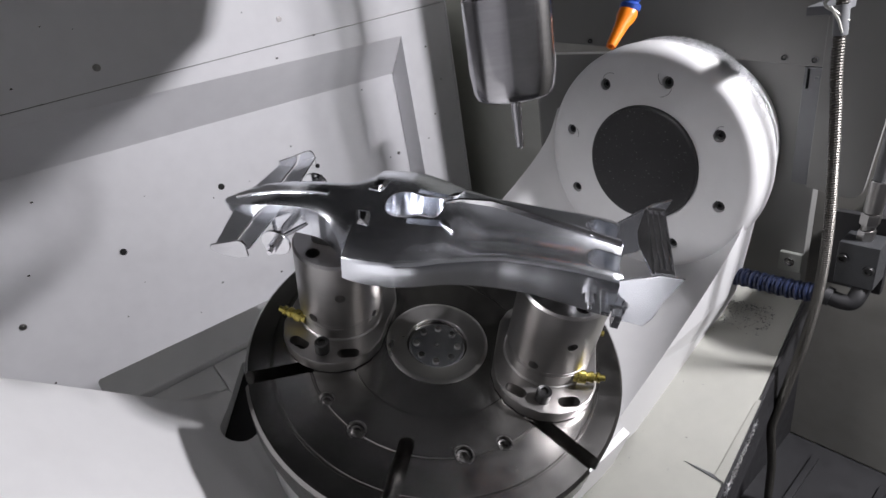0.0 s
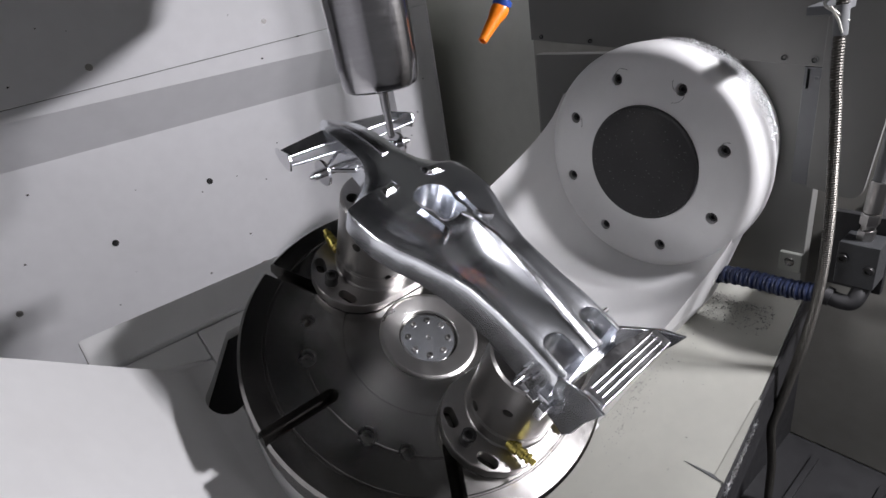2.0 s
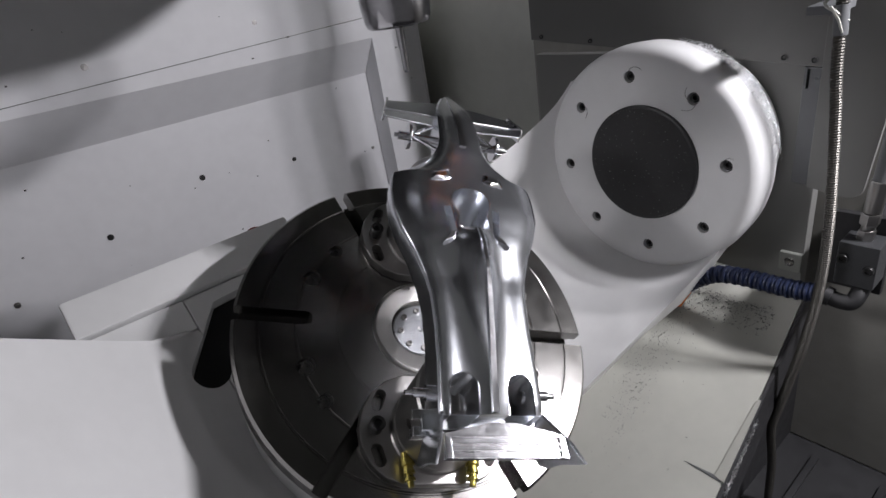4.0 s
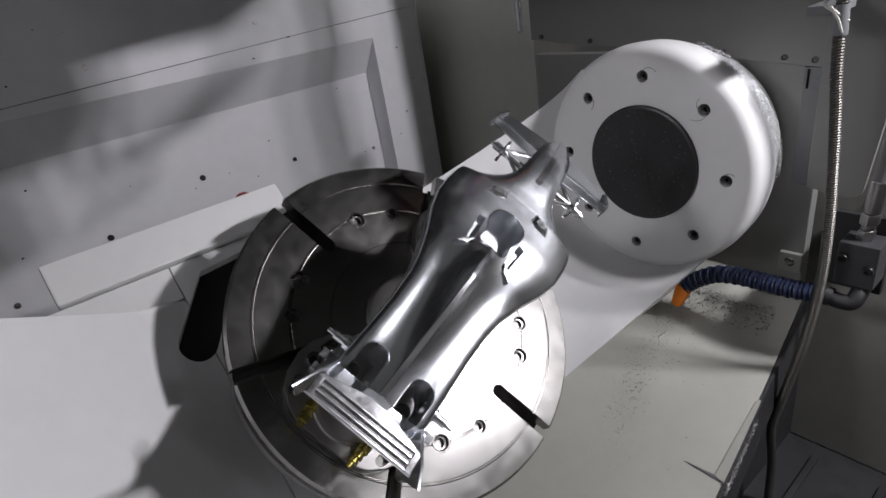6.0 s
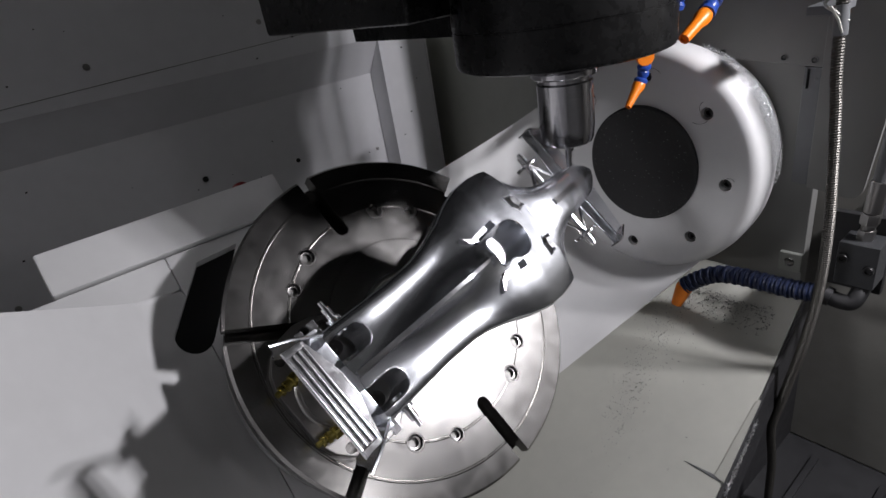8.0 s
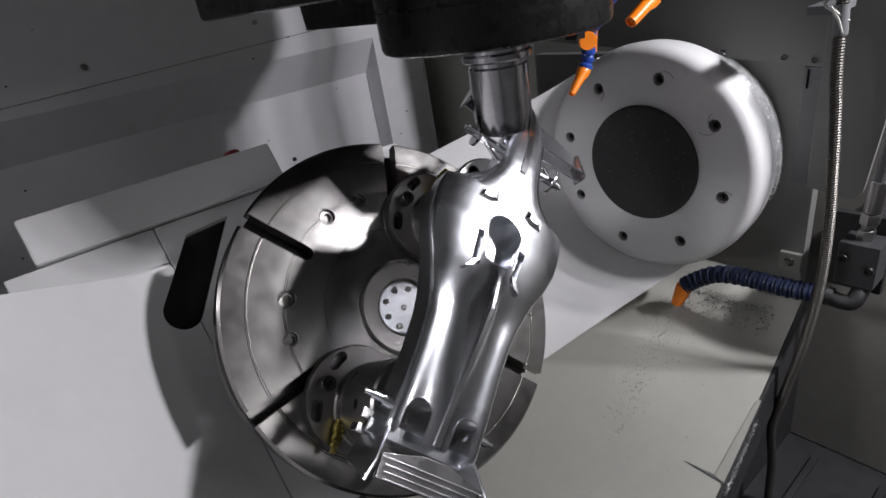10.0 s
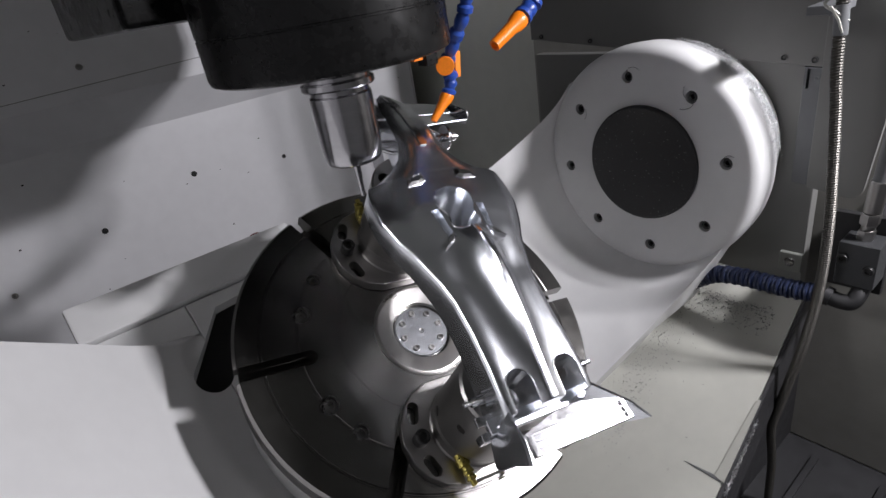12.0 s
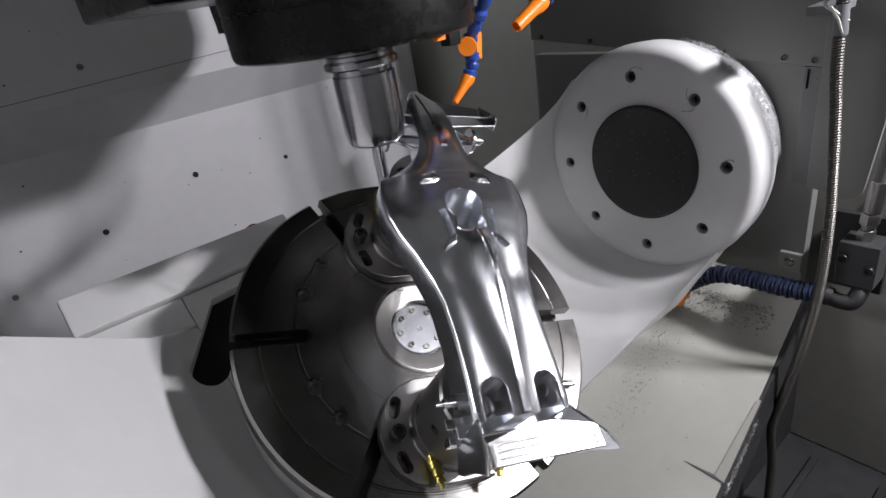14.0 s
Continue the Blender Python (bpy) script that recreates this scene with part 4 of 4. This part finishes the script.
structure("trough_side", bm_box(0.18, 0.20, -1.0, 0.30, -0.44, 0.30), TAN, "cream painted sheet beside the chip trough", "trough")
structure("conveyor", bm_box(-1.2, 0.1795, -1.04, 0.30, -0.47, -0.44, 0.003), DARK, "dark steel chip conveyor cover", "conveyor")
for k in range(5):
    sl = structure("conveyor_rib", bm_box(-0.30, 0.15, -0.004, 0.004, -0.4395, -0.434, 0.001), DARK, "dark rib of the chip conveyor", "conveyor")
    sl.matrix_basis = pose(0, -0.17 - 0.075 * k, 0)
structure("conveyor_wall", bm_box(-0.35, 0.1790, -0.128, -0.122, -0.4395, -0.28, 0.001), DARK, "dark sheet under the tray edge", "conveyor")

hose = empty("braided_hose", "braided steel coolant hose hanging beside the hub", "hose")
path = curve_points([(0.0, -0.1700, 0.172), (0.0, -0.1703, 0.153), (0.0, -0.1728, 0.104), (0.0, -0.1767, 0.0686), (0.0, -0.1809, 0.0215), (0.0, -0.1845, -0.030), (0.0, -0.1850, -0.0924), (0.0, -0.1795, -0.1566), (0.0, -0.1729, -0.2003), (0.0, -0.1655, -0.2468), (0.004, -0.160, -0.285), (0.03, -0.157, -0.36), (0.04, -0.155, -0.4385)], 8)
# a fine ribbed braid: the bar swells and narrows along its length
fine, left = [path[0]], 0.0011
for a, b in zip(path, path[1:]):
    done, span = 0.0, (b - a).length
    while span - done > left:
        done += left
        fine.append(a.lerp(b, done / span))
        left = 0.0011
    left -= span - done
part("braid", bm_tube(fine, [0.0047 if i % 2 else 0.0038 for i in range(len(fine))], 12), BRAID, hose, "woven braid of fine steel wire", 15)
part("end_sleeve", bm_tube([(0.0, -0.1704, 0.150), (0.0, -0.1716, 0.128)], 0.0053, 14), GUN, hose, "crimped metal sleeve")
clamp = empty("hose_clamp", "metal hose end with a white tie and round screw", "fitting")
part("screw", bm_lathe([(0, 0.004), (0.004, 0.004), (0.0042, 0.0025), (0.009, 0.002), (0.0095, 0), (0.0095, -0.004), (0, -0.004)], 24, m=pose(0.044, -0.150, 0.1455, 0, -90, 0)), GUN, clamp)
part("screw_socket", bm_lathe([(0, 0.0048), (0.003, 0.0048), (0.0032, 0.004)], 6, m=pose(0.044, -0.150, 0.1455, 0, -90, 0)), BOLT, clamp)
part("tie", bm_tube(curve_points([(0.0, -0.176, 0.138), (-0.006, -0.168, 0.146), (-0.004, -0.160, 0.152), (0.004, -0.166, 0.160)], 5), 0.0013, 6), CREAM, clamp, "white cable tie")
part("tie_tail", bm_tube([(-0.007, -0.165, 0.150), (-0.006, -0.171, 0.140), (-0.004, -0.174, 0.130)], 0.0010, 6), CREAM, clamp, "white cable tie")
part("bracket", bm_box(0.006, 0.046, -0.166, -0.144, 0.142, 0.149, 0.001), GUN, clamp)

blk = empty("manifold_block", "grey aluminium coolant manifold with two black bolts", "manifold")
part("body", bm_box(0.028, 0.0575, -0.2180, -0.1865, -0.0985, -0.0560, 0.0012), MANIFOLD, blk, "bare grey metal block")
for y, z in ((-0.1915, -0.0715), (-0.2125, -0.0790)):
    part("bolt", bm_lathe([(0, 0.001), (0.002, 0.001), (0.0022, 0.003), (0.0042, 0.003), (0.0046, 0.002), (0.0046, 0)], 18, m=pose(0.0278, y, z, 0, -90, 0)), BOLT, blk, "black socket bolt")
part("back_plate", bm_box(0.0580, 0.066, -0.2180, -0.1690, -0.1180, -0.0400, 0.001), RUBBER, blk, "black mounting plate")
part("arm", bm_box(0.0662, 0.1798, -0.2050, -0.1800, -0.1050, -0.0600, 0.001), DARK, blk)
pipe = empty("steel_pipe", "plated steel pipe with hex fittings above the manifold", "pipe")
pp = [Vector((0.043, -0.2020, -0.0565)), Vector((0.043, -0.2070, 0.035)), Vector((0.043, -0.2090, 0.10)), Vector((0.0435, -0.2110, 0.150))]
part("tube", bm_tube([pp[0].lerp(pp[1], 0.3), pp[1], pp[2], pp[3]], 0.0060, 16), GUN, pipe)
for u, r, h, n in ((0.0, 0.0072, 0.010, 6), (0.11, 0.0055, 0.006, 18), (0.17, 0.0080, 0.011, 6), (0.30, 0.0072, 0.030, 18)):
    q = Matrix.Translation(pp[0].lerp(pp[1], u)) @ (pp[1] - pp[0]).to_track_quat("Z", "Y").to_matrix().to_4x4()
    part("hex_fitting", bm_lathe([(0, 0), (r * 0.93, 0), (r, 0.0012), (r, h - 0.0012), (r * 0.93, h), (0, h)], n, m=q), STEEL, pipe, "plated hex fitting", smooth=25)
elb = empty("pipe_elbow", "black iron pipe elbow", "pipe fitting")
ep = curve_points([(0.022, -0.1845, -0.1110), (0.022, -0.1960, -0.1135), (0.024, -0.2050, -0.1130), (0.030, -0.2080, -0.1060), (0.040, -0.2080, -0.0990)], 5)
part("bend", bm_tube(ep, 0.0075, 16), RUBBER, elb)
part("collar", bm_tube([(0.022, -0.1835, -0.1108), (0.022, -0.1895, -0.1122)], 0.0092, 16), DARK, elb)

lower = empty("coolant_hose", "blue segmented coolant hose with an orange tip above the tray", "hose")
lp = curve_points([(0.022, -0.1830, -0.1108), (0.022, -0.1600, -0.1140), (0.024, -0.1350, -0.1165), (0.026, -0.1080, -0.1185), (0.026, -0.0800, -0.1235), (0.022, -0.0600, -0.1350), (0.018, -0.0480, -0.1450)], 3)
for a, b in zip(lp[:-1], lp[1:]):
    L = (b - a).length
    q = Matrix.Translation(a) @ (b - a).to_track_quat("Z", "Y").to_matrix().to_4x4()
    part("segment", bm_lathe([(0, 0), (0.0060, 0), (0.0088, L * 0.2), (0.0092, L * 0.4), (0.0078, L * 0.6), (0.0100, L * 0.72), (0.0100, L * 0.98), (0, L)], 18, m=q), DULL_BLUE, lower, "dirty blue hose segment")
a, b = lp[-1], Vector((0.013, -0.0410, -0.1700))
q = Matrix.Translation(a) @ (b - a).to_track_quat("Z", "Y").to_matrix().to_4x4()
L = (b - a).length
part("nozzle_tip", bm_lathe([(0, 0), (0.0085, 0), (0.0092, 0.003), (0.0088, 0.008), (0.0060, L), (0.0040, L), (0.0040, L - 0.004), (0, L - 0.004)], 18, m=q), ORANGE, lower, "orange nozzle tip")

lug = tagged(part("sheet_lug", bm_box(0.0880, 0.0942, -0.1400, -0.1170, -0.1340, -0.1110, 0.002), GREY), "cast lug with a bolt hole beside the hub", "lug")
part("hole", bm_lathe([(0, 0.0004), (0.003, 0.0004), (0.0045, 0.0010), (0.0052, 0.0)], 18, m=pose(0.0880, -0.1281, -0.1220, 0, -90, 0)), DSTEEL, lug)


# ---- swarf ----
def swarf(name, spots, size, label, seed, mat=CHIP):
    rnd = random.Random(seed)
    bm = bmesh.new()
    for p_ in spots:
        u = Vector((rnd.uniform(-1, 1), rnd.uniform(-1, 1), rnd.uniform(-1, 1))).normalized()
        w = u.orthogonal().normalized()
        k = size * rnd.uniform(0.5, 1.5)
        a, b, c, d = p_ - u * k, p_ + w * k * 0.35, p_ + u * k, p_ - w * k * 0.35 + u.cross(w) * k * 0.5
        v = [bm.verts.new(q) for q in (a, b, c, d)]
        for tri in ((0, 1, 2), (0, 2, 3), (0, 3, 1), (1, 3, 2)):
            bm.faces.new([v[i] for i in tri])
    return tagged(part(name, bm, mat, None, "", 0), label, "swarf", "", "stuff")


rnd = random.Random(5)
ring = []
for i in range(9500):
    a = radians(rnd.triangular(48, 128, 95))
    e = 1 - ((math.degrees(a) - 90) / 44) ** 2
    x = rnd.uniform(0.024, 0.046)
    r = 0.1238 + max(0, e) * rnd.random() ** 2 * 0.0028 * min(1, (x - 0.022) / 0.010)
    ring.append(Vector((x, r * math.cos(a + radians(10)), r * math.sin(a + radians(10)))))
hub_swarf = swarf("hub_swarf", ring, 0.0005, "bright aluminium chips lying on the hub rim", 1)


def tray_z(x):
    return -0.165 - (0.06 - x) * 0.457


spots = []
for i in range(650):
    u = rnd.random()
    c = Vector((0.02 - 0.15 * u, -0.030 - 0.022 * u, 0))
    x, y = c.x + rnd.gauss(0, 0.018), c.y + rnd.gauss(0, 0.012)
    spots.append(Vector((min(x, 0.055), y, tray_z(min(x, 0.055)) + 0.0006)))
for i in range(60):
    x, y = rnd.uniform(-0.2, 0.05), rnd.uniform(-0.13, 0.05)
    spots.append(Vector((x, y, tray_z(x) + 0.0005)))
swarf("tray_swarf", spots, 0.0009, "scattered aluminium chips on the sloped tray", 2, WET_CHIP)
spots = []
for i in range(900):
    y = rnd.uniform(-0.135, -0.030)
    x = 0.050 - rnd.random() ** 2 * 0.028
    spots.append(Vector((x, y, tray_z(x) + rnd.random() * 0.010 * (x - 0.02) / 0.03)))
swarf("pile_swarf", spots, 0.0011, "wet pile of aluminium chips under the blue hose", 3, WET_CHIP)
spots = []
for i in range(500):
    u = rnd.random()
    p_ = Vector((0.0, -0.1563, tray_z(0.0))).lerp(Vector((-0.126, -0.1673, tray_z(-0.126))), 0.45 + 0.6 * u)
    spots.append(p_ + Vector((0, -0.004 - 0.003 * rnd.random(), -0.001 - rnd.random() * 0.006)))
swarf("edge_swarf", spots, 0.0011, "aluminium chips caught along the tray edge", 4)

motions_table = (table, front_post, rear_post, car)


# ---- movement ----
SWIVEL = ((0, 20.33), (0.5, 22.72), (1, 25.05), (1.5, 27.45), (2, 29.74), (2.5, 31.95), (3, 34.20), (5.5, 45.6), (6, 47.88), (6.5, 50.06), (7, 50.53), (7.5, 50.53), (8, 50.53), (8.4, 51.0),
          (9.4, 60.0), (10.3, 57.61), (10.5, 55.09), (11, 47.26), (11.5, 39.45), (12, 37.24), (12.5, 37.73), (13, 37.73), (13.5, 37.49), (14, 39.58))
TURN = ((0, -116.48), (0.5, -107.55), (1, -98.5), (1.5, -89.5), (2, -80.6), (2.5, -71.9), (3, -62.83), (5.5, -18.11), (6, -9.17), (6.5, 0.0), (7, 1.12), (7.5, 1.09), (8, 1.09), (8.4, 0.6),
        (10.3, -31.4), (10.5, -33.6), (11, -42.02), (11.5, -56.4), (12, -64.24), (12.5, -62.65), (13, -62.25), (13.5, -63.09), (14, -55.04))
HEAD = ((0, -0.2953, -0.1124, 0.1496), (0.5, -0.3112, -0.1009, 0.1509), (1, -0.3246, -0.0846, 0.1519), (1.5, -0.3352, -0.0691, 0.1557), (2, -0.339, -0.0506, 0.1621),
        (2.5, -0.3346, -0.0338, 0.1704), (3, -0.3268, -0.0196, 0.1764), (5.5, -0.2094, -0.0002, 0.2019), (6, -0.1795, -0.0112, 0.1956), (6.5, -0.1529, -0.0262, 0.1825),
        (7, -0.1514, -0.0288, 0.165), (7.5, -0.1514, -0.0289, 0.1181), (8, -0.1508, -0.028, 0.0725), (8.3, -0.1508, -0.028, 0.0702), (10.3, -0.2205, -0.0057, 0.1026),
        (10.5, -0.2335, 0.0008, 0.1073), (11, -0.2589, 0.0121, 0.1129), (11.5, -0.2959, 0.0347, 0.1087), (12, -0.3159, 0.0422, 0.0989), (12.5, -0.3061, 0.0573, 0.0926),
        (13, -0.3011, 0.0671, 0.0856), (13.5, -0.3103, 0.0493, 0.0951), (14, -0.2986, 0.0331, 0.11))


def glide(rows, t):
    """A value between timed rows, with no overshoot."""
    k = len(rows) - 2
    for i in range(len(rows) - 1):
        if t <= rows[i + 1][0]:
            k = i
            break
    t0, t1 = rows[k][0], rows[k + 1][0]
    h = t1 - t0
    u = (t - t0) / h

    def slope(i, c):
        if i <= 0 or i >= len(rows) - 1:
            j = min(max(i, 1), len(rows) - 1)
            return (rows[j][c] - rows[j - 1][c]) / (rows[j][0] - rows[j - 1][0])
        a = (rows[i][c] - rows[i - 1][c]) / (rows[i][0] - rows[i - 1][0])
        b = (rows[i + 1][c] - rows[i][c]) / (rows[i + 1][0] - rows[i][0])
        return 0.0 if a * b <= 0 else 2 * a * b / (a + b)
    out = []
    for c in range(1, len(rows[0])):
        p0, p1, m0, m1 = rows[k][c], rows[k + 1][c], slope(k, c) * h, slope(k + 1, c) * h
        out.append((2 * u ** 3 - 3 * u * u + 1) * p0 + (u ** 3 - 2 * u * u + u) * m0 + (3 * u * u - 2 * u ** 3) * p1 + (u ** 3 - u * u) * m1)
    return out


def motions():
    times = [i / 10 for i in range(141)]
    swivel = {t: pose(0, 0, 0, glide(SWIVEL, t)[0]) for t in times}
    spun = {t: swivel[t] @ Matrix.Translation(TABLE_AT) @ pose(0, 0, 0, 0, 0, -glide(TURN, t)[0]) for t in times}
    walk(cradle, [(t, swivel[t]) for t in times])
    walk(hub_swarf, [(t, swivel[t]) for t in times])
    for thing in motions_table:
        walk(thing, [(t, spun[t]) for t in times])
    walk(head, [(t, pose(*glide(HEAD, t))) for t in times])
    walk(carriage, [(t, pose(0, glide(HEAD, t)[1] + 0.7245, 0)) for t in times])


motions()
